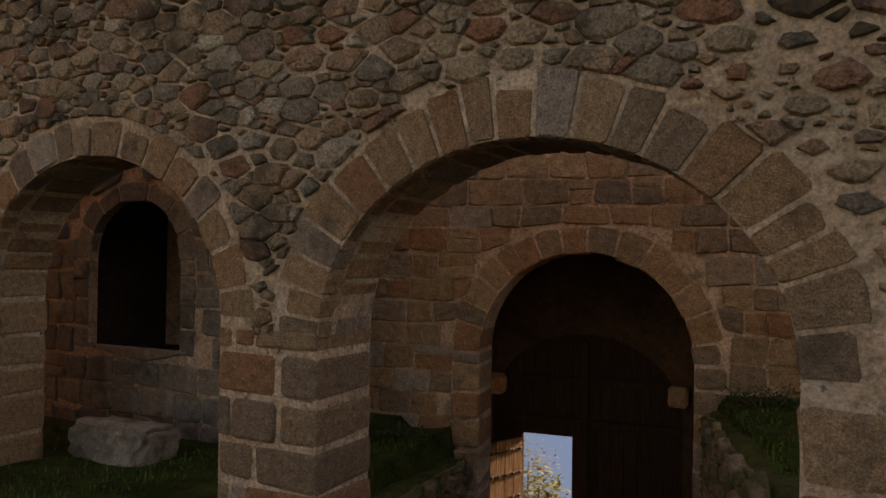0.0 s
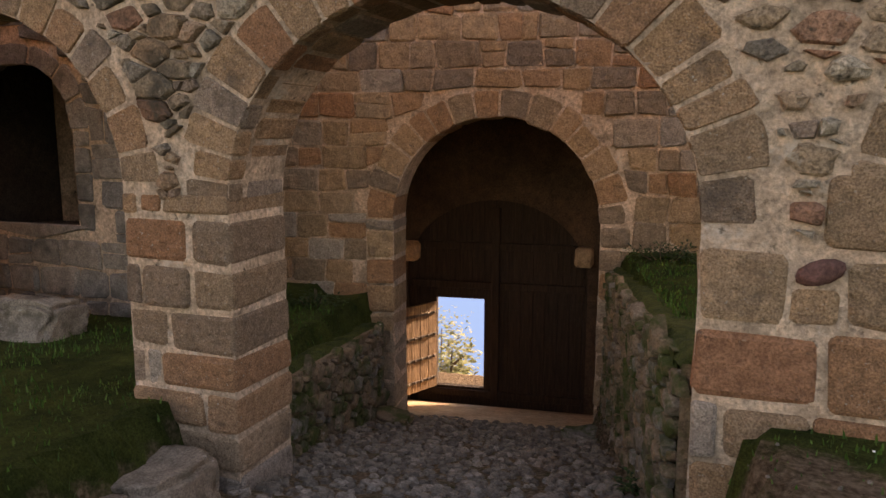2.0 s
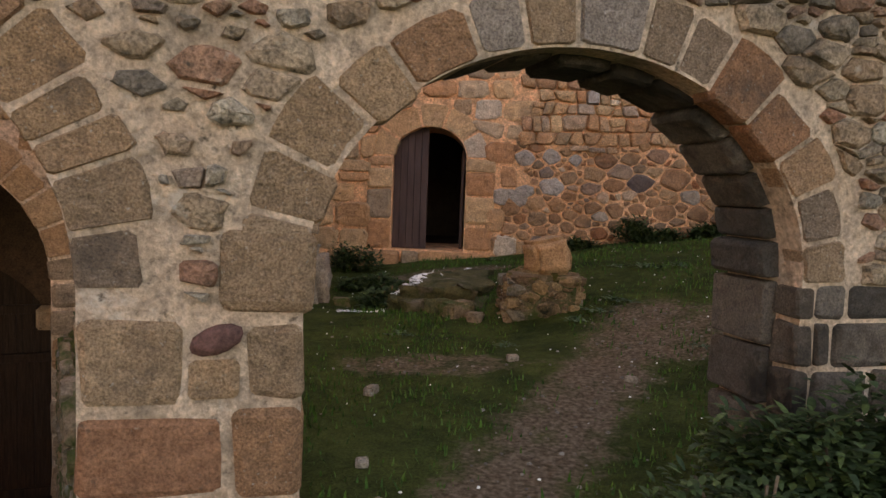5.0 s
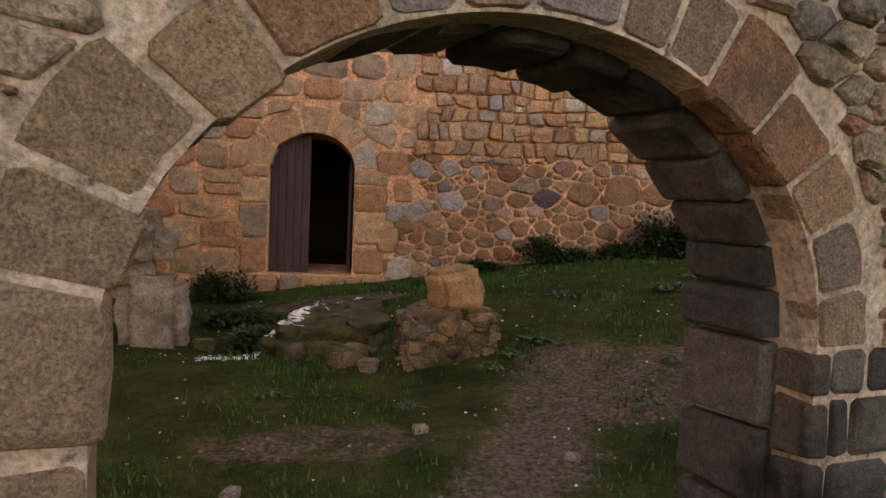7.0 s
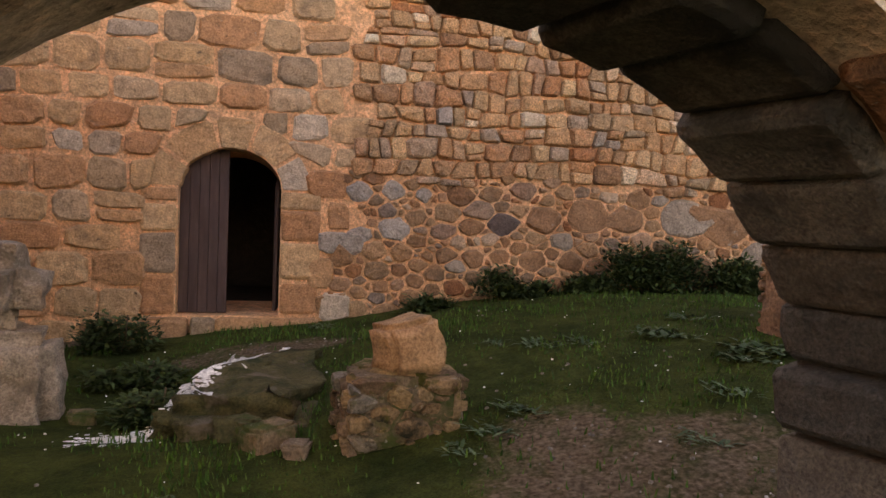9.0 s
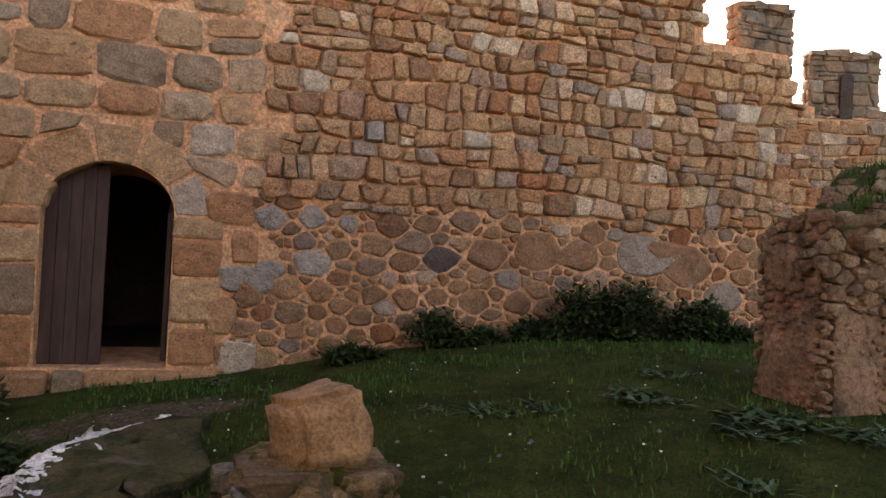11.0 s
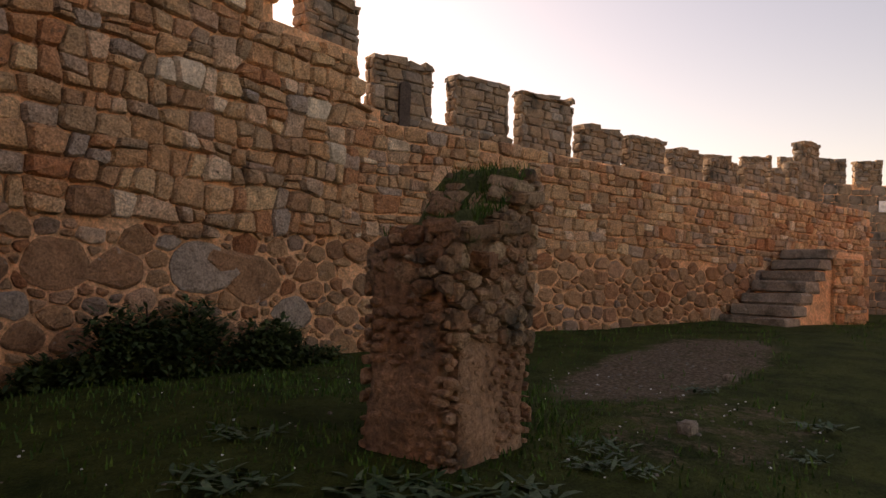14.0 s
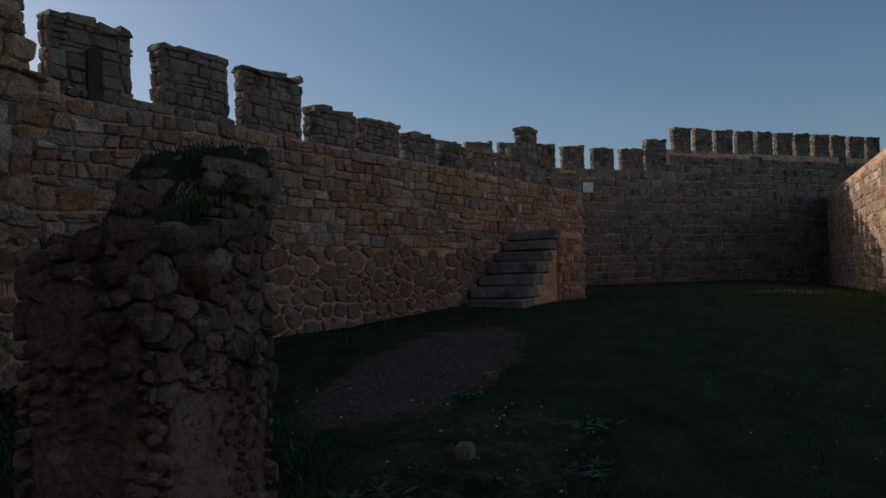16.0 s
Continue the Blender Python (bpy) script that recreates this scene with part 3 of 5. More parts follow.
def court_height(x, y):
    rise = 0.4
    pts = [(-5, 0.05), (0, 0.2), (2, 0.4), (4, 0.6), (5.4, 0.85), (7.2, 1.03), (10.6, 1.07), (13.6, 1.31), (17.8, 1.45), (60, 1.5)]
    for (a, za), (b, zb) in zip(pts, pts[1:]):
        if a <= x < b:
            rise = za + (zb - za) * (x - a) / (b - a)
    east = min(max(x - 5, 0), 16)
    z = -0.2 + rise * smooth(-2 - 0.9 * east, 6 - 0.35 * east, y)
    xg, yg = to_gate(x, y)
    left = smooth(0.3, -2.5, xg)
    z -= left * (0.45 + 0.3 * smooth(-2.5, 3.5, yg)) * smooth(-6, -1, yg) * 0.9
    z -= 0.24 * math.exp(-((x - 2.1) ** 2 + (y - 4.9) ** 2) / 1.7)
    z -= 0.13 * math.exp(-((x - 3.6) ** 2 + (y - 3.0) ** 2) / 0.9)
    z += 0.035 * noise.noise(Vector((x * 0.7, y * 0.7, 0))) + 0.015 * noise.noise(Vector((x * 2.7, y * 2.7, 3)))
    return z


def ground_height(x, y):
    xg, yg = to_gate(x, y)
    z = court_height(x, y)
    l, r = ramp_edges(yg)
    rz = ramp_height(yg)
    if yg > 4.6 and y > -30:
        out = smooth(4.6, 6.0, yg)
        if y > 8.8 or xg < 4.0:
            z = z + (min(z, rz) - z) * out
    if rz < z and yg > -5.4:
        side = max(l - xg, xg - r)
        z = rz + (z - rz) * smooth(-0.02, 0.24, side)
    d = math.hypot(x - 10, y)
    if d > 70:
        z -= (d - 70) * 0.12
    return max(z, -130)


def bareness(x, y):
    xg, yg = to_gate(x, y)
    b = 0.18
    # footpath from the forecourt through the side arch and on across the court
    pts = [(3.0, -7), (3.05, -2.5), (3.2, -1.1), (3.87, 0.4), (4.7, 2.2), (5.0, 2.9)]
    best = 9.0
    for (ax, ay), (bx, by) in zip(pts, pts[1:]):
        ux, uy = bx - ax, by - ay
        t = min(1, max(0, ((x - ax) * ux + (y - ay) * uy) / (ux * ux + uy * uy)))
        best = min(best, math.hypot(x - ax - t * ux, y - ay - t * uy))
    b = max(b, 0.62 - 0.6 * smooth(0.1, 0.85, best))
    for cx, cy, rx, ry, v in ((12.2, 4.0, 3.0, 0.9, 0.62), (9.6, 2.9, 1.4, 0.8, 0.4), (3.0, 6.2, 1.1, 0.5, 0.55), (2.9, 1.6, 1.0, 0.4, 0.5), (2.0, -1.7, 0.9, 0.5, 0.6), (5.3, 2.2, 1.2, 0.9, 0.55)):
        q = ((x - cx) / rx) ** 2 + ((y - cy) / ry) ** 2
        b = max(b, v * (1 - smooth(0.4, 1.3, q)))
    l, r = ramp_edges(yg)
    if l - 0.1 < xg < r + 0.1 and yg > -4.6:
        b = max(b, 0.6)
    if yg > 6.5:
        b = 0.7
    return b


def build_ground():
    def axis(lo, hi, a, b, fine):
        out, x, s = [], a, fine
        while x < b:
            out.append(x)
            x += fine
        x, s = b, fine
        while x < hi:
            out.append(x)
            s *= 1.28
            x += s
        out.append(hi)
        x, s = a, fine
        while x > lo:
            s *= 1.28
            x -= s
            out.insert(0, max(x, lo))
        return out
    xs, ys = axis(-900, 900, -8, 18, 0.14), axis(-900, 900, -6.5, 8.5, 0.14)
    verts, faces, bare = [], [], []
    for y in ys:
        for x in xs:
            verts.append((x, y, ground_height(x, y)))
            bare.append(bareness(x, y))
    w = len(xs)
    for j in range(len(ys) - 1):
        for i in range(w - 1):
            a = j * w + i
            faces.append((a, a + 1, a + w + 1, a + w))
    ob = mesh_object("ground", verts, faces, m_ground, None, True)
    att = ob.data.attributes.new("bare", "FLOAT", "POINT")
    att.data.foreach_set("value", bare)
    tagged(ob, "grassy castle courtyard with a worn earth path", "ground", kind="structure")


build_ground()

# ---- arcade wall ----
arc_left = arch(-6.62, 1.70, 1.42, 1.08, ring=0.36)
arc_mid = arch(-2.28, 1.65, 1.45, 0.95, ring=0.42)
arc_right = arch(1.87, 1.46, 1.26, 1.0, ring=0.38)
ARCS = [arc_left, arc_mid, arc_right]
A_TH = 0.72


def local_base(m, sink=0.0, off=0.0):
    def base(x):
        p = m @ Vector((x, off, 0))
        return ground_height(p.x, p.y) - sink
    return base


arcade = wall_mesh("wall_arcade", ARCADE, -12.0, 4.7, lambda x: -2.6, lambda x: 4.4 + 0.12 * noise.noise(Vector((x * 1.3, 0, 0))), A_TH, ARCS, m_pale_mortar)
tagged(arcade, "rubble arcade wall with three round stone arches", "wall")

# ---- gate wall ----
gate_arch = arch(-0.17, 1.42, 1.42, 0.27, sill=-3.4, ring=0.4)
gate_wall = wall_mesh("wall_gate", GATE, -7.0, 2.92, lambda x: -3.9, lambda x: 5.2, 0.62, [gate_arch], m_pale_mortar)
tagged(gate_wall, "squared granite wall round the castle gate", "wall")

# ---- window wall behind the left arch ----
WINDOW = ARCADE @ pose(0, 2.43, 0)
win_open = arch(-8.98, 0.92, 0.85, 1.5, sill=0.24, ring=0.28)
window_wall = wall_mesh("wall_window", WINDOW, -12.5, -6.6, lambda x: -2.2, lambda x: 5.0, 0.14, [win_open], m_pale_mortar)
tagged(window_wall, "dim granite wall with a round-headed window", "wall")

# ---- curtain wall with the small door ----
door_open = arch(2.53, 0.6, 0.5, 1.95, sill=0.42, ring=0.32)


def curtain_top(x):
    if x < 9.3:
        return 5.9
    return 4.58 if x < 10.68 else 3.95


curtain = wall_mesh("wall_curtain", CURTAIN, -2.2, 11.1, lambda x: -1.0, curtain_top, 1.6, [door_open], m_mortar)
tagged(curtain, "tall rubble curtain wall with a small arched door", "wall")
second = wall_mesh("wall_second", SECOND, 0.05, 13.6, lambda x: -0.2, lambda x: 3.75, 1.0, [], m_mortar)
tagged(second, "long rubble curtain wall below the battlements", "wall")
far = wall_mesh("wall_far", FAR, -9.0, 18.0, lambda x: -0.5, lambda x: 5.42 if x < 5.4 else 6.25, 1.2, [], m_mortar)
tagged(far, "distant shaded battlement wall", "wall")
sunlit = wall_mesh("wall_sunlit", SUNLIT, 0.0, 24.0, lambda x: -0.5, lambda x: 4.6, 0.8, [], m_mortar)
tagged(sunlit, "sunlit rubble wall facing the courtyard", "wall")

# plain unseen wall added to the west to block sky light from that side
west = wall_mesh("wall_west", wall_frame(-14.0, -20.0, 90.0), 0.0, 24.0, lambda x: -4.0, lambda x: 11.0, 1.2, [], m_mortar, 2.0)

# ---- stones of the arcade wall ----
for o, n, seed in ((arc_left, 17, 1), (arc_mid, 21, 2), (arc_right, 15, 3)):
    # the side arch's inner ring and far pier take the shade-coloured granite
    voussoirs(arcade, o, n, o["ring"] * 0.94, A_TH, m_arch, seed, uneven=0.035 if o is arc_right else 0.012, layers=2, mat_in=m_shaded_granite if o is arc_right else None, tight=0.09 if o is arc_right else 0.0)
quoins(arcade, -4.95, -3.90, -2.2, 1.02, -0.02, A_TH + 0.02, m_arch, 5)
quoins(arcade, 3.275, 4.2, -0.8, 1.0, -0.02, A_TH * 0.28 - 0.01, m_shaded_granite, 8)
quoins(arcade, 3.225, 4.2, -0.8, 1.0, A_TH * 0.28 + 0.01, A_TH + 0.02, m_shaded_granite, 7)
quoins(arcade, -9.2, -8.29, -2.2, 1.05, -0.02, A_TH + 0.02, m_arch, 9)
# the pier between the two arches, stone by stone: x0, x1, z0, z1, colour
PIER = [(-0.63, -0.14, 0.39, 0.83, 0), (-0.14, 0.11, 0.42, 0.62, 0), (0.13, 0.42, 0.41, 0.8, 0), (-0.63, 0.05, -0.07, 0.35, 1), (0.07, 0.43, -0.1, 0.37, 0), (0.01, 0.47, 0.85, 1.26, 0)]
for xa, xb, za, zb, kind in PIER:
    r = random.Random(int(xa * 100 + zb * 1000))
    part("ashlar_block", worn_block(xa, xb, -0.03 + r.uniform(-0.01, 0.015), A_TH + 0.02, za, zb, r, 0.05, 0.025), m_red_block if kind else m_arch, arcade)
quoins(arcade, -0.64, 0.43, -1.6, -0.1, -0.02, A_TH + 0.02, m_arch, 6)
arcade_in = lambda x, z: z > (0.98 if (-5.0 < x < -3.85 or x > 3.3 or x < -8.3) else (0.88 if x < 0.0 else 1.3) if -0.62 < x < 0.45 else 0.9) and z < 4.34
# stones sunk in smeared mortar over the pier, closer rubble elsewhere
sunk = lambda x, z, r: r.choice((0.0, 0.03, 0.06, 0.1)) if -1.0 < x < 0.9 and z < 3.2 else r.choice((0.0, 0.0, 0.01, 0.03))
build_stones(arcade, random_cells(-9.6, 4.7, 0.8, 4.4, (0.12, 0.44), (0.07, 0.24), 11, even=0.78), m_weathered, m_weathered_stuff, 12, arcade_in, ARCS, near=(-5.4, 1.5, 0.9, 3.4), cut=0.11, gap=0.004, depth=0.045, shrink=sunk)
# one dark oval stone set in the pier
bm = bmesh.new()
bmesh.ops.create_icosphere(bm, subdivisions=2, radius=1)
for v in bm.verts:
    v.co = Vector((v.co.x * 0.13, v.co.y * 0.05 - 0.02, v.co.z * 0.075 + 0.25 * v.co.x * 0.13)) + Vector((0.0, -0.01, 0.72))
part("oval_stone", bm, material("dark_red_stone", [(0.3, (0.10, 0.05, 0.04)), (0.7, (0.16, 0.08, 0.07))], per="noise"), arcade, "dark red oval stone", True)

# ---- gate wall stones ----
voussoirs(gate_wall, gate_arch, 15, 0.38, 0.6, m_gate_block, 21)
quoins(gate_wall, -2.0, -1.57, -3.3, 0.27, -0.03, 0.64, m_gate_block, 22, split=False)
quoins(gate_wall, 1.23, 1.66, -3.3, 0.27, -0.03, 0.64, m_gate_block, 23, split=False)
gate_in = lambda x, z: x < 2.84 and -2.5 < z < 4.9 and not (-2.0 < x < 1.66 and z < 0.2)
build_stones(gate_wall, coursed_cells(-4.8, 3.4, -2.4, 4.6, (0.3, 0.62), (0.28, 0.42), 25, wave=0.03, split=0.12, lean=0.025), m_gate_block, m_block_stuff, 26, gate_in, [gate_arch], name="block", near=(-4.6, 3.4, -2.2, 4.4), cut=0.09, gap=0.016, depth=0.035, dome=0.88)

# ---- window wall stones and its dark chamber ----
voussoirs(window_wall, win_open, 7, 0.27, 0.13, m_grey_stone_block, 31)
quoins(window_wall, -10.2, -9.9, 0.24, 1.5, -0.03, 0.13, m_grey_stone_block, 32, split=False)
quoins(window_wall, -8.06, -7.78, 0.24, 1.5, -0.03, 0.13, m_grey_stone_block, 33, split=False)
window_in = lambda x, z: -1.2 < z < 4.4 and not (-10.2 < x < -7.78 and 0.24 < z < 1.5)
build_stones(window_wall, coursed_cells(-12, -6.6, -1.0, 3.6, (0.35, 0.7), (0.3, 0.45), 35, wave=0.04, split=0.1), m_grey_stone_block, m_grey_stone_block, 36, window_in, [win_open], name="block", near=(-12, -6.6, -1, 3.6), cut=0.1, gap=0.02, depth=0.04, dome=0.88)


def closed_box(name, m, x0, x1, y0, y1, z0, z1, mat, skip_front=True):
    """Walls, floor and ceiling of an unlit space behind an opening."""
    v = [(x, y, z) for x in (x0, x1) for y in (y0, y1) for z in (z0, z1)]
    f = [(0, 2, 3, 1), (4, 5, 7, 6), (2, 6, 7, 3), (0, 4, 6, 2), (1, 3, 7, 5)]
    ob = mesh_object(name, v, f, mat)
    sol = ob.modifiers.new("thickness", "SOLIDIFY")
    sol.thickness = 0.15
    sol.offset = 1
    ob.matrix_world = m
    return tagged(ob, kind="structure")


# unseen rooms, coloured near black so their openings read as deep shade
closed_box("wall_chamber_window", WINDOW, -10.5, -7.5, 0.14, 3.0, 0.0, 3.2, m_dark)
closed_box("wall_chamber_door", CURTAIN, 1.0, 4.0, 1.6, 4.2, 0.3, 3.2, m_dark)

# ---- gate passage ----
DOORS_Y = 2.6
door_way = arch(-0.55, 1.58, 1.35, -1.02, sill=-3.45, ring=0)
# inner wall and ceiling are coloured dark to deepen the passage shade
door_wall = wall_mesh("wall_gate_inner", GATE @ pose(0, DOORS_Y, 0), -3.2, 2.4, lambda x: -4.2, lambda x: 5.0, 0.7, [door_way], m_passage_shade)
tagged(door_wall, "inner gate wall holding the doors", "wall")
for nm, xa, xb in (("wall_passage_west", -3.0, -2.5), ("wall_passage_east", 1.6, 2.1)):
    w = wall_mesh(nm, GATE @ pose(0, 0.6, 0), xa, xb, lambda x: -4.2, lambda x: 3.0, DOORS_Y - 0.6, [], m_boulder)
    tagged(w, "shaded passage wall of the gate", "wall")
bm = bmesh.new()
block(bm, -3.0, 2.1, 0.6, DOORS_Y, 2.2, 2.6, rng, 0.02, 0)
vault = part("ceiling_passage", bm, m_passage_shade)
vault.matrix_world = GATE
tagged(vault, "stone ceiling of the gate passage, darkened as shade", "ceiling", kind="structure")
bm = bmesh.new()
block(bm, -2.5, 1.6, 0.45, DOORS_Y + 0.7, -4.3, -3.47, rng, 0.02, 0)
sill = part("floor_threshold", bm, m_boulder)
sill.matrix_world = GATE
tagged(sill, "worn stone threshold of the gate", "floor", kind="structure")
v, f = [], []
for k in range(12):
    y = 0.1 + (DOORS_Y - 0.1) * k / 11
    z = ramp_height(4 + y) + 0.03 + 0.006 * math.sin(5.0 * k)
    half = (-1.58, 1.24) if y < 0.62 else (-2.49, 1.59)
    v += [(half[0], y, z), (half[1], y, z), (half[0], y, z - 0.12), (half[1], y, z - 0.12)]
for k in range(11):
    a = 4 * k
    f += [(a, a + 1, a + 5, a + 4), (a + 2, a + 6, a + 7, a + 3), (a, a + 4, a + 6, a + 2), (a + 1, a + 3, a + 7, a + 5)]
f += [(0, 2, 3, 1), (44, 45, 47, 46)]
passage_floor = mesh_object("floor_passage", v, f, m_passage_floor)
passage_floor.matrix_world = GATE
tagged(passage_floor, "worn sandy stone floor of the gate passage", "floor", kind="structure")
for sx in (-2.06, 0.96):
    bm = block(bmesh.new(), sx - 0.16, sx + 0.16, DOORS_Y - 0.22, DOORS_Y + 0.06, -0.75, -0.42, rng, 0.05)
    cb = part("corbel", bm, m_block, door_wall)
    cb.location = (0, -DOORS_Y, 0)


def plank(x0, x1, y0, y1, z0, z1, zt0=None, zt1=None):
    """A board whose top may slope."""
    bm = bmesh.new()
    g = 0.0015
    zt0, zt1 = (z1 if zt0 is None else zt0), (z1 if zt1 is None else zt1)
    v = [bm.verts.new(p) for p in ((x0 + g, y0, z0), (x1 - g, y0, z0), (x1 - g, y0, zt1), (x0 + g, y0, zt0), (x0 + g, y1, z0), (x1 - g, y1, z0), (x1 - g, y1, zt1), (x0 + g, y1, zt0))]
    for f in ((0, 1, 2, 3), (5, 4, 7, 6), (4, 0, 3, 7), (1, 5, 6, 2), (3, 2, 6, 7), (4, 5, 1, 0)):
        bm.faces.new([v[i] for i in f])
    bmesh.ops.bevel(bm, geom=bm.edges[:], offset=0.005, segments=1, affect="EDGES")
    return bm


W_L, W_R, W_B, W_T = -1.62, -0.76, -3.08, -1.44      # the wicket in the closed gate
gate_m = GATE @ pose(0, DOORS_Y + 0.12, 0)
gate_l = thing("gate_leaf", gate_m, "closed oak gate leaf in shade-dark colour with an open wicket", "gate", "gate leaves")
gate_r = thing("gate_leaf", gate_m, "closed oak gate leaf of heavy boards in shade-dark colour", "gate", "gate leaves")
x = door_way["c"] - door_way["a"] - 0.05
k = 0
while x < door_way["c"] + door_way["a"]:
    w = 0.215
    x1 = x + w
    if x < W_L < x1 - 0.02:
        x1 = W_L
    elif x < W_R < x1 - 0.02:
        x1 = W_R
    elif x < -0.55 < x1 - 0.02:
        x1 = -0.55
    own = gate_l if x < -0.56 else gate_r
    zt = [arch_top(door_way, min(max(q, door_way["c"] - door_way["a"]), door_way["c"] + door_way["a"])) + 0.06 for q in (x, x1)]
    if W_L - 0.01 <= x and x1 <= W_R + 0.01:
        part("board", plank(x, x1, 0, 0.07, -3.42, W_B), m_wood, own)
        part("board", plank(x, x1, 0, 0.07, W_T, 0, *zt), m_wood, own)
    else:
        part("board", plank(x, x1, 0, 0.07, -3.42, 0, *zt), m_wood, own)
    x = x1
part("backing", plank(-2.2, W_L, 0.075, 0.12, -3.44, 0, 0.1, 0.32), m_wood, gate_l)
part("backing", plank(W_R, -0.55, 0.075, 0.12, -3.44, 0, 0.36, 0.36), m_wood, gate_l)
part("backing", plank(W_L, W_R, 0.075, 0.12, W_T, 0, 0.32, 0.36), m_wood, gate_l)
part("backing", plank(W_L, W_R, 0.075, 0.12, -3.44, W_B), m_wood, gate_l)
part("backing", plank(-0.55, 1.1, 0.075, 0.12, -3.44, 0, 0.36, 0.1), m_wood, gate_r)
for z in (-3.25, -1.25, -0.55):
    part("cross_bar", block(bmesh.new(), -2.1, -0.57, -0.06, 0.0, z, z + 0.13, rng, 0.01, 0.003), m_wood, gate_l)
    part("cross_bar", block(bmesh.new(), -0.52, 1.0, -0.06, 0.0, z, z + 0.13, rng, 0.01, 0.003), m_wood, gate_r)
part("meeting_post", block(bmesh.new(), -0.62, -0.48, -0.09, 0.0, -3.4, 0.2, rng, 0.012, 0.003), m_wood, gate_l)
# wicket leaf standing open into the passage, its sunlight put into paler oak
wicket = thing("wicket_door", GATE @ pose(W_L + 0.5, DOORS_Y + 0.05, 0) @ pose(0, 0, 0, 0, 0, 0), "studded oak wicket door standing open", "door")
wicket.matrix_world = GATE @ pose(W_L + 0.0, DOORS_Y + 0.02, 0, 0, 0, -121)
for k in range(4):
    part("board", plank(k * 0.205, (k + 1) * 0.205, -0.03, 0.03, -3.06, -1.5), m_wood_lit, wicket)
for j in range(4):
    z = -2.9 + j * 0.4
    strap = part("iron_strap", block(bmesh.new(), 0.01, 0.81, 0.03, 0.04, z, z + 0.05, rng, 0.003, 0), m_iron, wicket, "iron strap with studs")
    for i in range(5):
        bm = bmesh.new()
        bmesh.ops.create_uvsphere(bm, u_segments=8, v_segments=5, radius=0.026, matrix=Matrix.Translation((0.08 + i * 0.16, 0.042, z + 0.025)))
        part("stud", bm, m_iron, strap, smooth=True)

# ---- retaining walls of the ramp ----
def ramp_wall(name, pts, thick, seed, mat_moss):
    """Rubble retaining wall in gate coordinates: pts (xg, yg, top, foot), mossy on top."""
    (xa, ya, ta, fa), (xb, yb, tb, fb) = pts
    pa, pb = gate_xy(xa, ya), gate_xy(xb, yb)
    d = pb - pa
    L = d.length
    ang = math.degrees(math.atan2(d.y, d.x))
    m = pose(pa.x, pa.y, 0, 0, 0, ang)
    tp = lambda x: ta + (tb - ta) * x / L
    w = wall_mesh(name, m, 0, L, lambda x: fa + (fb - fa) * x / L - 0.6, tp, thick, [], m_moss_stone, 0.3)
    build_stones(w, random_cells(0, L, min(fa, fb) - 0.3, max(ta, tb), (0.12, 0.36), (0.09, 0.24), seed), m_moss_stone, m_moss_stone, seed, lambda x, z: 0.03 < x < L - 0.03 and fa + (fb - fa) * x / L - 0.3 < z < tp(x) - 0.02, near=(0, 9, -4, 1), cut=0.22, gap=0.012, depth=0.06)
    return w, m, L, tp


rw, rm, rl, rt = ramp_wall("wall_ramp_west", ((-1.62, -0.25, -0.85, -1.5), (-1.72, 3.9, -1.22, -2.7)), 0.5, 41, m_moss)
tagged(rw, "mossy rubble retaining wall beside the ramp", "wall")
rw2, rm2, rl2, rt2 = ramp_wall("wall_ramp_east", ((1.38, 3.9, -0.3, -2.7), (1.90, -0.75, -0.06, -1.3)), 0.5, 42, m_moss)
tagged(rw2, "mossy rubble retaining wall beside the ramp", "wall")


def moss_cap(name, m, x0, x1, y0, y1, top, label, bumps=0.05):
    verts, faces = [], []
    nx, ny = max(4, int((x1 - x0) / 0.08)), max(4, int((y1 - y0) / 0.08))
    for j in range(ny + 1):
        for i in range(nx + 1):
            x, y = x0 + (x1 - x0) * i / nx, y0 + (y1 - y0) * j / ny
            e = min(i, nx - i, j, ny - j)
            z = top(x) + (0.035 + bumps * noise.noise(Vector((x * 3, y * 3, x0))) if e else -0.05)
            verts.append((x, y, z))
    for j in range(ny):
        for i in range(nx):
            a = j * (nx + 1) + i
            faces.append((a, a + 1, a + nx + 2, a + nx + 1))
    ob = mesh_object(name, verts, faces, m_moss, None, True)
    ob.matrix_world = m
    return tagged(ob, label, "moss", kind="stuff")


moss_cap("moss", rm, 0, rl, 0.0, 0.55, rt, "green moss along the wall top")
moss_cap("moss", rm2, 0, rl2, 0.0, 0.55, rt2, "green moss along the wall top")

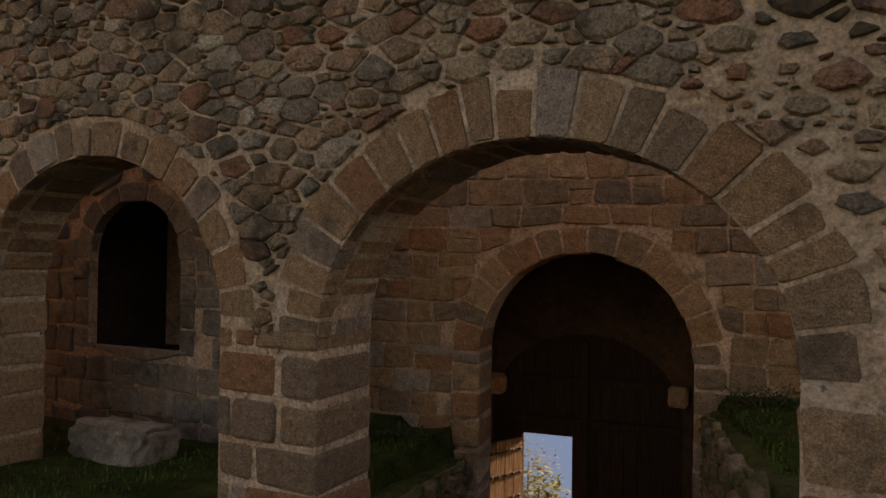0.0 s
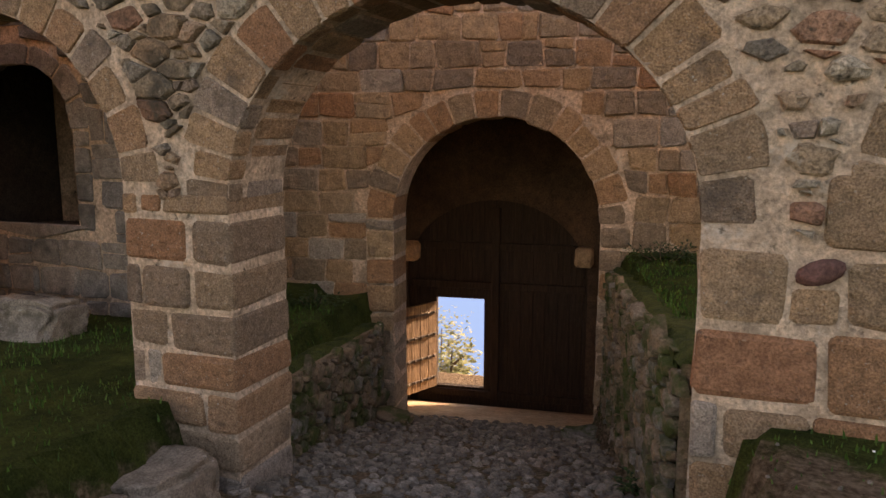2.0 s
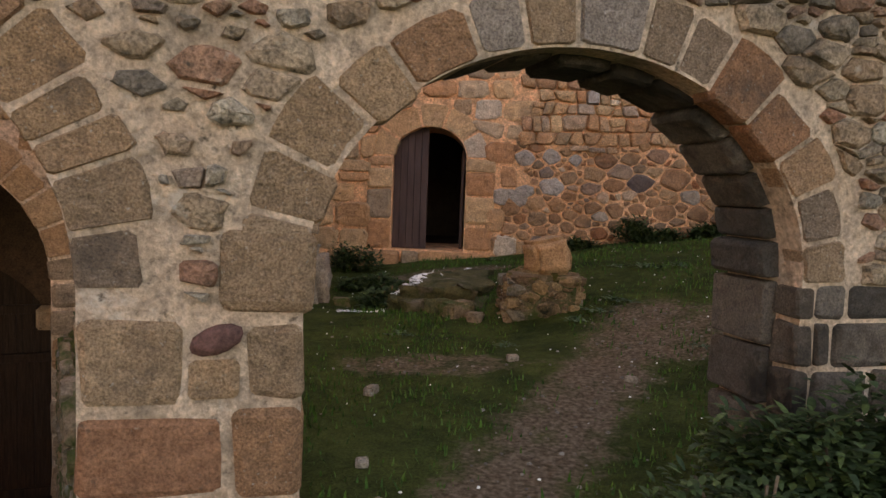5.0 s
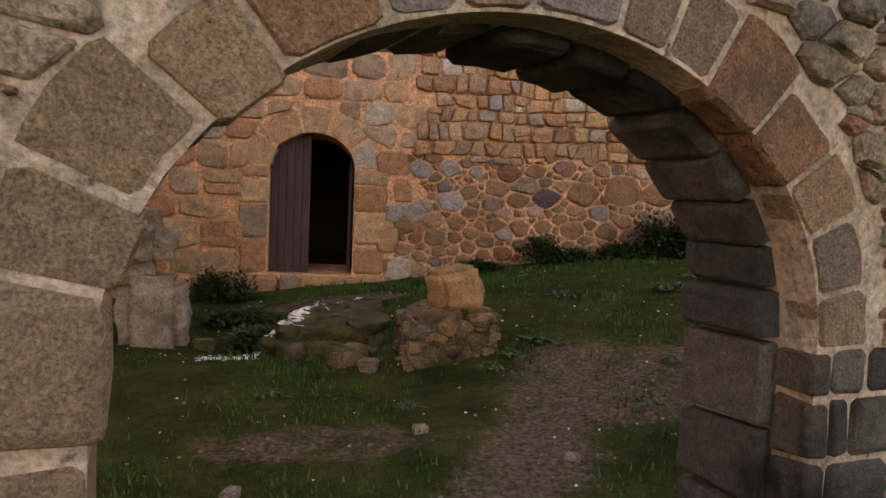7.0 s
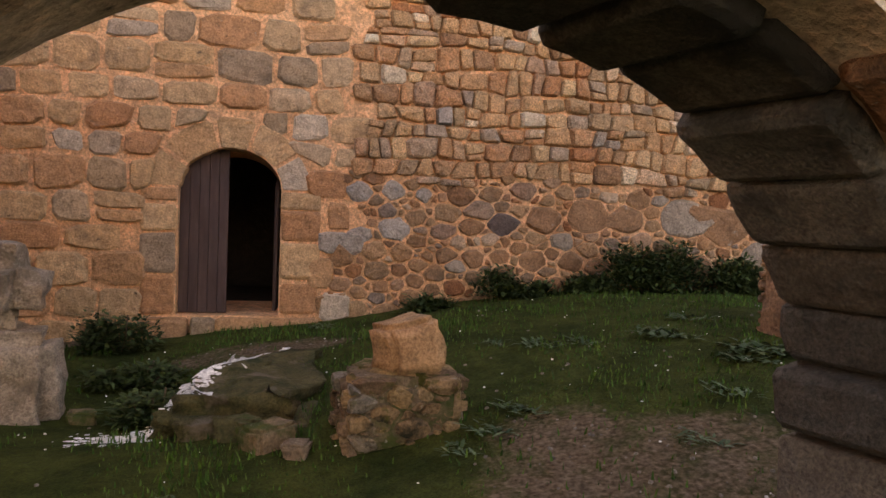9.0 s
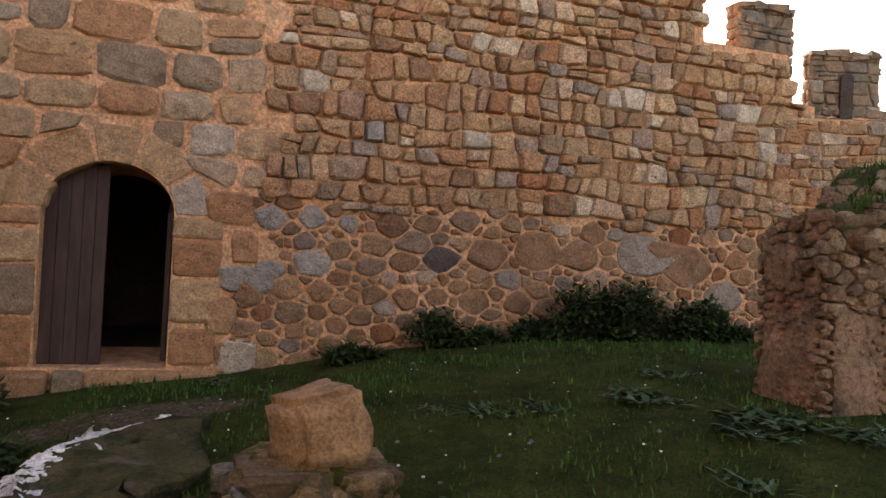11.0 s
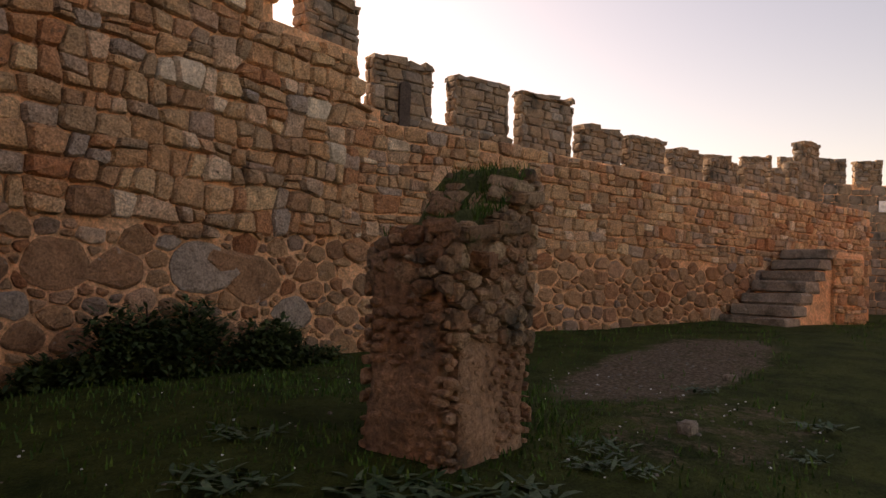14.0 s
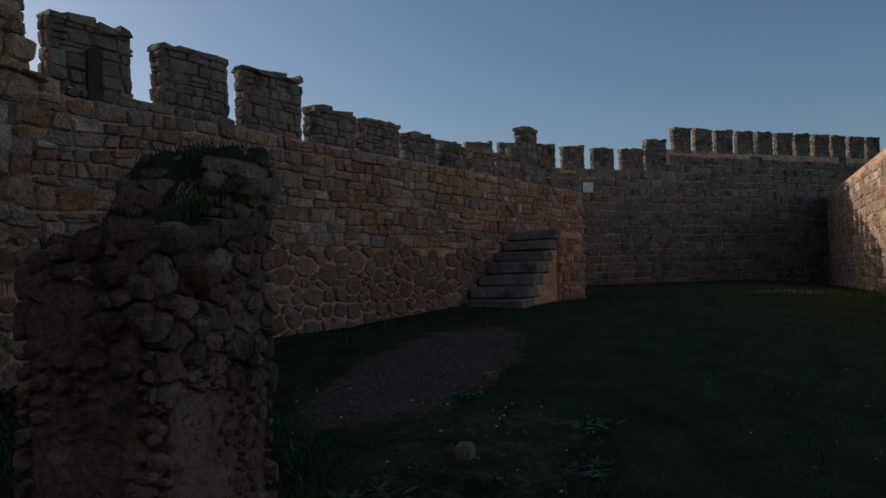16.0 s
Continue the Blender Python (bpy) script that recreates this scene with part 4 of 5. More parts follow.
# ---- curtain wall stones ----
curt_base = local_base(CURTAIN, 0.25, -0.05)
voussoirs(curtain, door_open, 5, 0.36, 0.4, m_block, 51, jut=0.015, vary=0.12)
quoins(curtain, 1.5, 1.94, 0.42, 1.95, -0.025, 0.42, m_block, 52, split=False, high=(0.34, 0.5))
quoins(curtain, 3.12, 3.62, 0.42, 1.95, -0.025, 0.42, m_block, 53, split=False, high=(0.34, 0.5))
NOTED = [("dark slate stone", (0.11, 0.085, 0.08), ((5.96, 1.66, 0.42, 0.29),)),
         ("large grey stone", (0.33, 0.27, 0.22), ((8.56, 1.83, 0.8, 0.48), (9.77, 1.34, 0.62, 0.3), (8.12, 2.1, 0.58, 0.19), (6.8, 1.46, 0.31, 0.19), (5.35, 1.09, 0.27, 0.21))),
         ("blue grey stone", (0.36, 0.32, 0.29), ((4.53, 1.54, 0.42, 0.39), (4.12, 1.45, 0.31, 0.33), (4.52, 2.02, 0.33, 0.33), (4.08, 1.99, 0.37, 0.39), (4.9, 2.0, 0.26, 0.29), (5.21, 3.04, 0.29, 0.18))),
         ("pale stone", (0.56, 0.47, 0.36), ((4.24, 3.93, 0.35, 0.25), (6.24, 4.11, 0.49, 0.19), (4.42, 3.37, 0.25, 0.2), (6.24, 2.97, 0.2, 0.2), (8.38, 3.6, 0.24, 0.16), (8.12, 3.72, 0.17, 0.1), (10.21, 3.78, 0.38, 0.18), (10.39, 3.26, 0.37, 0.17))),
         ("round red-brown stone", (0.30, 0.165, 0.095), ((7.13, 1.81, 0.68, 0.4), (9.22, 1.73, 0.79, 0.45), (6.93, 1.18, 0.4, 0.36), (7.32, 1.12, 0.43, 0.36), (6.38, 1.19, 0.41, 0.26), (9.52, 1.13, 0.53, 0.42), (8.79, 1.18, 0.49, 0.41), (4.83, 0.88, 0.29, 0.34), (7.67, 1.77, 0.58, 0.32), (5.93, 1.22, 0.32, 0.21), (6.54, 1.73, 0.51, 0.22), (5.58, 1.18, 0.33, 0.23)))]
noted, low_fixed = [], []
for label, colour, places in NOTED:
    mt = material(label.replace(" ", "_"), [(0.3, tuple(c * 0.8 for c in colour)), (0.7, tuple(c * 1.2 for c in colour))], per="noise", bump=0.7, grain=40, stain=[((0.4, 0.37, 0.33), 6.0, (0.62, 0.74))])
    for x, z, w, h in places:
        noted.append((x, z, mt, label))
        if z < 2.1:
            low_fixed.append((x, z, w * 1.02, h))
curt_in = lambda x, z: z > curt_base(x) - 0.05 and z < curtain_top(x) - 0.03 and x < 11.05 and not (1.5 < x < 3.62 and z < 1.9)
seam = lambda z: 4.02 + 0.10 * math.sin(z * 5.0) + 0.06 * math.sin(z * 11.0 + 1.0)
joint = lambda x: 2.22 + 0.06 * math.sin(x * 2.1) + 0.03 * math.sin(x * 5.7)
ashlar_in = lambda x, z: curt_in(x, z) and x < seam(z)
low_in = lambda x, z: curt_in(x, z) and x >= (3.66 if z < 1.4 else seam(z)) and z < joint(x)
high_in = lambda x, z: curt_in(x, z) and x >= seam(z) and z >= joint(x)
build_stones(curtain, coursed_cells(-2.0, 4.2, -0.4, 5.9, (0.38, 0.68), (0.3, 0.45), 54, wave=0.045, split=0.1, lean=0.03), m_block, m_block_stuff, 54, ashlar_in, [door_open], name="block", near=(-0.6, 4.1, 0, 4.4), cut=0.19, gap=0.034, depth=0.045, noted=noted, dome=0.86)
build_stones(curtain, random_cells(3.4, 11.2, 0.0, 2.45, (0.11, 0.40), (0.085, 0.29), 55, low_fixed, even=0.82), m_low, m_low_stuff, 55, low_in, name="stone", near=(3.6, 8.6, 0, 2.3), most=300, cut=0.22, gap=0.018, depth=0.035, noted=noted)
build_stones(curtain, coursed_cells(3.7, 11.2, 2.1, 6.0, (0.14, 0.36), (0.125, 0.26), 57, wave=0.09, split=0.16, lean=0.04), m_rubble, m_rubble_stuff, 57, high_in, name="stone", near=(4.0, 8.0, 2.1, 3.6), most=290, cut=0.15, gap=0.009, depth=0.085, noted=noted)
# door step
for xa, xb, seed in ((1.35, 2.08, 1), (2.1, 2.38, 2), (2.4, 3.6, 3)):
    r = random.Random(seed)
    st = part("step_block", block(bmesh.new(), xa, xb, -0.22 + 0.03 * seed, 0.3, -0.1, 0.4, r, 0.04, 0.02), m_block, curtain)

# ---- small door ----
small_door = thing("arched_door", CURTAIN @ pose(0, 0.2, 0), "half-open dark purple-brown plank door under a stone arch", "door")
xs = [1.93 + 0.114 * k for k in range(6)]
for xa, xb in zip(xs, xs[1:]):
    zt = [arch_top(door_open, max(q, 1.932)) + 0.02 for q in (xa, xb)]
    part("board", plank(xa, xb, 0.0, 0.05, 0.43, 0, *zt), m_door_paint, small_door)
other = thing("arched_door", CURTAIN @ pose(3.1, 0.42, 0, 0, 0, 86), "dark plank door leaf swung open into the chamber", "door")
for k in range(5):
    part("board", plank(k * 0.125, k * 0.125 + 0.125, 0.0, 0.05, 0.43, 0, 2.0 + 0.08 * k, 2.08 + 0.08 * k), m_door_paint, other)
for z in (0.95, 1.75):
    part("hinge", block(bmesh.new(), 0.0, 0.3, -0.015, 0.0, z, z + 0.05, rng, 0.003, 0), m_iron, other, "iron hinge strap")

# ---- second wall: stones, parapet, merlons ----
sec_base = local_base(SECOND, 0.2, -0.05)
sec_in = lambda x, z: 0.06 < x < 13.55 and z > sec_base(x) - 0.05 and z < 3.72
build_stones(second, random_cells(0.0, 13.6, 0.6, 2.45, (0.15, 0.44), (0.12, 0.30), 61, even=0.84), m_low, m_low_stuff, 61, lambda x, z: sec_in(x, z) and z < 2.35, near=(0, 7, 0.6, 2.3), most=290, cut=0.24, gap=0.018, depth=0.045)
build_stones(second, coursed_cells(0.0, 13.6, 2.3, 3.8, (0.15, 0.38), (0.11, 0.21), 62, wave=0.06, split=0.25), m_rubble, m_rubble_stuff, 62, lambda x, z: sec_in(x, z) and z >= 2.35, cut=0.15, gap=0.010, depth=0.05)
parapet = wall_mesh("wall_parapet", SECOND @ pose(0, 1.0, 0), -0.4, 13.6, lambda x: 0.0, lambda x: 4.13 if x < 3.65 else 3.78, 0.4, [], m_mortar)
tagged(parapet, "stone parapet below the merlons", "wall")
build_stones(parapet, coursed_cells(-0.3, 13.5, 3.6, 4.2, (0.14, 0.34), (0.11, 0.17), 63, split=0.1), m_rubble, m_dark_stuff, 63, lambda x, z: z < (4.08 if x < 3.65 else 3.72), cut=0.15, gap=0.010, depth=0.04)


def merlon_mesh(w, h, t, seed):
    """Merlon core with fitted stones on its four sides and a rough top, as one mesh's lists."""
    r = random.Random(seed)
    verts, faces = [], []

    def box(x0, x1, y0, y1, z0, z1, jit):
        i = len(verts)
        for xx in (x0, x1):
            for yy in (y0, y1):
                for zz in (z0, z1):
                    verts.append((xx + r.uniform(-jit, jit), yy + r.uniform(-jit, jit), zz + r.uniform(-jit, jit)))
        for f in ((0, 1, 3, 2), (4, 6, 7, 5), (0, 4, 5, 1), (2, 3, 7, 6), (1, 5, 7, 3), (0, 2, 6, 4)):
            faces.append(tuple(i + q for q in f))

    box(0.03, w - 0.03, 0.03, t - 0.03, -0.1, h - 0.05, 0)
    for k, (ox, oy, ux, uy, L) in enumerate(((0.0, 0.025, 1, 0, w), (w, t - 0.025, -1, 0, w), (0.025, t, 0, -1, t), (w - 0.025, 0, 0, 1, t))):
        for cell in coursed_cells(0, L, -0.06, h, (0.13, 0.36), (0.09, 0.20), seed * 4 + k, wave=0.03, split=0.15):
            cell = [(min(max(px, 0.0), L), min(pz, h)) for px, pz in cell]
            if max(p[0] for p in cell) - min(p[0] for p in cell) < 0.05 or max(p[1] for p in cell) - min(p[1] for p in cell) < 0.04:
                continue
            poly = rounded(cell, r, 0.15, 0.007, 0.008)
            if not poly:
                continue
            v, f = stone_mesh(poly, r.uniform(0.025, 0.055), r)
            i = len(verts)
            verts.extend((ox + a * ux - b * uy, oy + a * uy + b * ux, e) for a, b, e in v)
            faces.extend(tuple(i + q for q in g) for g in f)
    x = 0.0
    while x < w - 0.03:
        ww = min(r.uniform(0.16, 0.36), w - x)
        box(x, x + ww - 0.01, -0.04, t + 0.04, h - 0.07, h + r.uniform(-0.03, 0.05), 0.025)
        x += ww
    return verts, faces


def merlon(m, x, y, z, w, h, t, seed, parent, label="rough stone merlon on the battlements"):
    v, f = merlon_mesh(w, h, t, seed)
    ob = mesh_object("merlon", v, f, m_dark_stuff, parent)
    ob.location = (x, y, z)
    return ob


for i, (x0, x1, z0, z1) in enumerate(((0.95, 2.06, 4.12, 4.94), (2.38, 3.56, 4.12, 4.95), (3.76, 5.0, 3.77, 4.96), (5.16, 6.3, 3.77, 4.6), (6.42, 7.54, 3.77, 4.62), (7.72, 8.75, 3.77, 4.55), (8.95, 9.95, 3.77, 4.52), (10.15, 11.0, 3.77, 4.53), (11.2, 11.85, 3.77, 4.55), (11.95, 12.4, 3.77, 4.85), (12.43, 13.3, 3.77, 5.35))):
    merlon(SECOND, x0 + 0.05, 0.0, z0, x1 - x0 - 0.10, z1 - z0, 0.22, 70 + i, parapet)
mer1 = merlon(CURTAIN, 10.3, 0.6, 4.55, 0.95, 0.9, 0.25, 90, curtain)
# stepped head of the tall stretch
bm = block(bmesh.new(), 9.4, 11.05, 0.55, 1.5, 3.5, 4.54, rng, 0.03, 0.01)
part("step_block", bm, m_dark_stuff, curtain)
# slit niche in the first merlon: a dark plate painted as its shade, nothing cut
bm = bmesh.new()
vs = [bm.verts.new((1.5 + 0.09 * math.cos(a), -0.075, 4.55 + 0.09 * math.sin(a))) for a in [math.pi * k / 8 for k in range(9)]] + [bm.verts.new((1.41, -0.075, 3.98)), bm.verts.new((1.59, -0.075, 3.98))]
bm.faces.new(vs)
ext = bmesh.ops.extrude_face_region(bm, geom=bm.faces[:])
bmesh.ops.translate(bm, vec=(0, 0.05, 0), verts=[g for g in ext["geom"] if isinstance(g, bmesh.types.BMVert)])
part("arrow_slit", bm, m_dark, parapet, "dark arched plate painted as the shade of an arrow slit")

# ---- stairs to the wall walk ----
stairs = thing("stone_stairs", SECOND, "worn stone steps rising along the curtain wall", "stairs")
for k in range(7):
    z = 1.18 + 0.215 * k
    xa = 7.75 + 0.33 * k
    part("tread", block(bmesh.new(), xa - 0.04, xa + 0.40, -1.35 + 0.06 * k, -0.09, z, z + 0.2, random.Random(k), 0.03, 0.02), m_grey_stone, stairs)
part("landing", block(bmesh.new(), 10.05, 11.2, -1.0, -0.09, 0.8, 2.62, rng, 0.04, 0.02), m_mortar, stairs, "rubble landing")
for k in range(1, 7):
    sup = block(bmesh.new(), 7.78 + 0.33 * k, 8.10 + 0.33 * k, -1.28 + 0.06 * k, -0.1, 0.6, 1.175 + 0.215 * k, rng, 0.02, 0.01)
    part("support", sup, m_mortar, stairs, "rubble core below a step")
build_stones(stairs, coursed_cells(10.1, 11.25, 0.9, 2.75, (0.18, 0.42), (0.13, 0.24), 95, wave=0.06), m_rubble, m_rubble_stuff, 95, lambda x, z: z < 2.55 and 10.1 < x < 11.15, near=(10, 14, 0, 3), most=120, cut=0.18, gap=0.012, depth=0.045, side=lambda p: (p[0], p[1] - 1.0, p[2]))

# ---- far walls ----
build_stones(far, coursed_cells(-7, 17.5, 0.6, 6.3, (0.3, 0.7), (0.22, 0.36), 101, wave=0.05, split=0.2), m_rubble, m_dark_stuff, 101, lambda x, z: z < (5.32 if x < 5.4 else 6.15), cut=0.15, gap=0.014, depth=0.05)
for k in range(9):
    merlon(FAR, -6.62 + 1.245 * k, 0.0, 5.38, 0.92 + 0.06 * math.sin(5.0 * k), 0.8, 0.22, 110 + k, far)
merlon(FAR, 4.45, 0.0, 5.38, 0.92, 1.2, 0.22, 119, far)
for k in range(11):
    merlon(FAR, 5.74 + 1.05 * k, 0.0, 6.2 + 0.015 * k, 0.82 + 0.04 * math.sin(3.0 * k), 0.87, 0.22, 120 + k, far)
build_stones(sunlit, coursed_cells(0.2, 23.5, 0.5, 4.6, (0.25, 0.6), (0.18, 0.3), 121, wave=0.05, split=0.2), m_rubble, m_rubble_stuff, 121, lambda x, z: z < 4.5, cut=0.15, gap=0.014, depth=0.04)
panel = thing("wall_sign", FAR @ pose(1.55, -0.12, 4.55), "small white panel fixed to the far wall", "sign")
part("panel", block(bmesh.new(), 0, 0.42, 0, 0.04, 0, 0.36, rng, 0.005, 0), m_sign, panel)
part("bracket", block(bmesh.new(), 0.36, 0.42, 0.02, 0.12, -0.3, 0.02, rng, 0.004, 0), m_iron, panel)


# ---- free-standing masonry ----
def rough_mass(name, m, w, d, h, mat, seed, top=None, noise_amp=0.04, step=0.09, soft=0.12):
    """A worn upright mass with uneven faces; top(x, y) gives its broken head."""
    bm = bmesh.new()
    bmesh.ops.create_cube(bm, size=1)
    bmesh.ops.scale(bm, vec=(w, d, h), verts=bm.verts)
    bmesh.ops.translate(bm, vec=(0, 0, h / 2), verts=bm.verts)
    bmesh.ops.bevel(bm, geom=bm.edges[:], offset=min(w, d, h) * soft, segments=2, affect="EDGES")
    n = max(2, int(max(w, d, h) / step))
    bmesh.ops.subdivide_edges(bm, edges=bm.edges[:], cuts=min(n, 9), use_grid_fill=True)
    for v in bm.verts:
        q = v.co * 3.1 + Vector((seed, seed * 2, 0))
        amp = noise_amp
        v.co += Vector((noise.noise(q), noise.noise(q + Vector((9, 0, 0))), 0.6 * noise.noise(q + Vector((0, 9, 0))))) * amp * 1.6
        v.co += Vector((noise.noise(q * 4), noise.noise(q * 4 + Vector((9, 0, 0))), 0)) * amp * 0.5
        if top and v.co.z > 0.3:
            v.co.z *= top(v.co.x, v.co.y) / h
    me = bpy.data.meshes.new(name)
    bmesh.ops.recalc_face_normals(bm, faces=bm.faces)
    bm.to_mesh(me)
    bm.free()
    me.materials.append(mat)
    me.shade_smooth()
    ob = new(name, me)
    ob.matrix_world = m
    return ob


# ruined pillar: earth and mortar core, small rubble below, larger broken stones at its head
PW, PD = 0.85, 0.66
P_M = pose(7.38, 3.58, 0.42)
pillar = thing("ruined_pillar", P_M, "broken red earth and rubble pillar with mossy top", "pillar")


def ptop(x, y):
    return 1.66 + 0.40 * smooth(0.1, 0.8, x) - 0.10 * smooth(0.1, 0.7, y) * (1 - smooth(0.2, 0.8, x)) + 0.04 * math.sin(9 * x + 4 * y)


core = rough_mass("core", Matrix.Identity(4), PW, PD, 1.7, m_earth_pillar, 3.0, lambda x, y: ptop(x + PW / 2, y + PD / 2) - 0.02, 0.03)
core.parent = pillar
core.location = (PW / 2, PD / 2, 0)
FACES = (("south", PW, lambda p: (p[0], p[1] + 0.02, p[2])), ("west", PD, lambda p: (p[1] + 0.02, PD - p[0], p[2])))
for k, (nm, L, side) in enumerate(FACES):
    head = (lambda x: ptop(x, 0)) if nm == "south" else (lambda x: ptop(0, PD - x))
    line = 1.02 if nm == "south" else 1.3
    build_stones(pillar, random_cells(0, L, line - 0.1, 2.2, (0.08, 0.22), (0.055, 0.15), 131 + k), m_pillar_stone, m_pillar_stone, 131 + k, lambda x, z, h=head, b=line: z > b and z < h(x) - 0.02, near=(0, 1, 0, 3), most=70, cut=0.2, gap=0.006, depth=0.05, side=side, span=(0.0, L, 0, 3))
    build_stones(pillar, random_cells(0, L, 0.0, line, (0.05, 0.15), (0.035, 0.10), 141 + k), m_earth_pillar, m_earth_pillar, 141 + k, lambda x, z, b=line: z < b, cut=0.25, gap=0.008, depth=0.03, side=side, span=(0.0, L, 0, 3), shrink=lambda x, z, r: r.choice((0.0, 0.01, 0.03)))
r = random.Random(5)
for k in range(26):
    bx, by = r.uniform(0.05, PW - 0.08), r.uniform(0.02, PD - 0.1)
    st = rough_mass("cap_stone", Matrix.Identity(4), r.uniform(0.12, 0.26), r.uniform(0.1, 0.2), r.uniform(0.05, 0.10), m_pillar_stone, k * 1.7, None, 0.02, 0.05)
    st.parent = pillar
    st.location = (bx, by, ptop(bx, by) - 0.08)
    st.rotation_euler = (r.uniform(-0.25, 0.25), r.uniform(-0.3, 0.1), r.uniform(0, 3))
for k, (bx, bz, w) in enumerate(((0.02, 1.60, 0.34), (0.30, 1.66, 0.30), (0.55, 1.86, 0.36), (0.12, 1.46, 0.26))):
    st = rough_mass("ledge_stone", Matrix.Identity(4), w, 0.26, 0.09, m_pillar_stone, 70 + k, None, 0.02, 0.05)
    st.parent = pillar
    st.location = (bx + w / 2, 0.06, bz)
    st.rotation_euler = (0.1, -0.12, 0.1 * k)
cap = moss_cap("moss", Matrix.Identity(4), 0.02, PW - 0.06, 0.0, PD - 0.02, lambda x: 0, "green moss and grass on the broken pillar top")
for q in cap.data.vertices:
    q.co.z += ptop(q.co.x, q.co.y) - 0.015 + 0.05 * noise.noise(Vector((q.co.x * 7, q.co.y * 7, 2)))
cap.parent = pillar
del cap["category"]
tuft_v, tuft_f = [], []
for k in range(1100):
    bx, by = r.uniform(0.02, PW - 0.1), r.uniform(-0.02, PD - 0.1)
    if noise.noise(Vector((bx * 4, by * 4, 7))) < -0.1:
        continue
    a, h = r.random() * 6.283, r.uniform(0.03, 0.1)
    b = Vector((bx, by, ptop(bx, by) - 0.01))
    i = len(tuft_v)
    s = Vector((math.cos(a), math.sin(a), 0))
    o = Vector((-s.y, s.x, 0)) * h * r.uniform(0.2, 0.9)
    tuft_v += [tuple(b - s * 0.006), tuple(b + s * 0.006), tuple(b + o + Vector((0, 0, h)))]
    tuft_f.append((i, i + 1, i + 2))
tagged(mesh_object("grass_tufts", tuft_v, tuft_f, m_leaf, pillar), kind="stuff")

# boulder on a rubble base
BW, BD, BH = 0.80, 0.56, 0.64
b_m = pose(3.62, 3.26, -0.05, 0, 0, 4)
base_pile = thing("rubble_base", b_m, "low mossy base of mortared rubble", "masonry")
core = rough_mass("core", Matrix.Identity(4), BW, BD, BH, m_moss_stone, 8.0, None, 0.03)
core.parent = base_pile
core.location = (BW / 2, BD / 2, 0)
BASE_FACES = ((BW, lambda p: (p[0], p[1] + 0.03, p[2])), (BD, lambda p: (p[1] + 0.03, BD - p[0], p[2])), (BD, lambda p: (BW - p[1] - 0.03, p[0], p[2])))
for k, (L, side) in enumerate(BASE_FACES):
    build_stones(base_pile, random_cells(0.02, L - 0.02, 0.0, BH - 0.02, (0.09, 0.30), (0.06, 0.17), 151 + k), m_base_stone, m_base_stone, 151 + k, lambda x, z: 0.02 < z < BH - 0.04, near=(0, 1, 0, 1), cut=0.2, gap=0.006, depth=0.06, side=side, span=(0.0, L, 0, BH))
r = random.Random(15)
for k in range(16):
    st = rough_mass("cap_stone", Matrix.Identity(4), r.uniform(0.12, 0.28), r.uniform(0.1, 0.2), r.uniform(0.06, 0.11), m_base_stone, 20 + k, None, 0.025, 0.06)
    st.parent = base_pile
    st.location = (r.uniform(0.13, BW - 0.13), r.uniform(0.1, BD - 0.1), BH - 0.07)
    st.rotation_euler = (r.uniform(-0.2, 0.2), r.uniform(-0.2, 0.2), r.uniform(0, 3))
boulder = rough_mass("boulder", pose(4.07, 3.50, 0.60, 3, -9, 12), 0.40, 0.35, 0.37, m_boulder, 31.0, None, 0.05)
tagged(boulder, "orange granite boulder resting on the rubble base", "boulder")

# stacked blocks of a ruined wall end
gz = court_height(0.8, 4.87) - 0.08
sb = rough_mass("stone_block", pose(1.08, 4.87, gz - 0.15, 0, 0, 10), 0.68, 0.56, 0.92, m_grey_stone, 41.0, None, 0.05, 0.09, 0.24)
tagged(sb, "upright grey granite block in the grass", "stone block")
sb2 = rough_mass("stone_block", pose(0.84, 4.9, gz + 0.74, 0, 2, 4), 0.82, 0.62, 0.7, m_grey_stone, 44.0, None, 0.06, 0.09, 0.3)
tagged(sb2, "rounded granite block stacked on another block", "stone block")

# low mossy rock with white splashes
rock = rough_mass("mossy_rock", pose(3.02, 4.75, court_height(3.0, 4.7) - 0.30, 0, 0, -8), 1.15, 2.1, 0.50, m_mound, 51.0, None, 0.12, 0.09, 0.3)
tagged(rock, "low mossy bedrock hump in the grass", "rock")
for k, (x, y, s) in enumerate(((1.62, 4.75, 0.16), (3.1, 3.5, 0.24), (3.3, 3.35, 0.16), (2.9, 3.75, 0.2))):
    rk = rough_mass("field_stone", pose(x, y, court_height(x, y) - 0.06, 0, 0, 40 * k), s * 1.4, s, s * 0.9, m_moss_stone, 61.0 + k, None, 0.03, 0.05)
    tagged(rk, "small mossy stone half sunk in grass", "stone", "field stones")
big = rough_mass("boulder", ARCADE @ pose(-7.7, 1.3, -0.98, 0, 0, 8), 1.05, 0.6, 0.62, m_grey_stone, 71.0, None, 0.09)
tagged(big, "grey lichen-covered boulder below the window", "boulder")
for xg, yg, zz, s in ((-1.42, 3.3, -2.75, 0.55), (1.12, 3.5, -2.8, 0.5)):
    p = gate_xy(xg, yg)
    rk = rough_mass("guard_stone", pose(p.x, p.y, zz, 0, 0, 30), s, s * 0.9, s * 0.85, m_moss_stone, xg * 7, None, 0.06)
    tagged(rk, "dark rounded guard stone beside the gate", "stone", "guard stones")
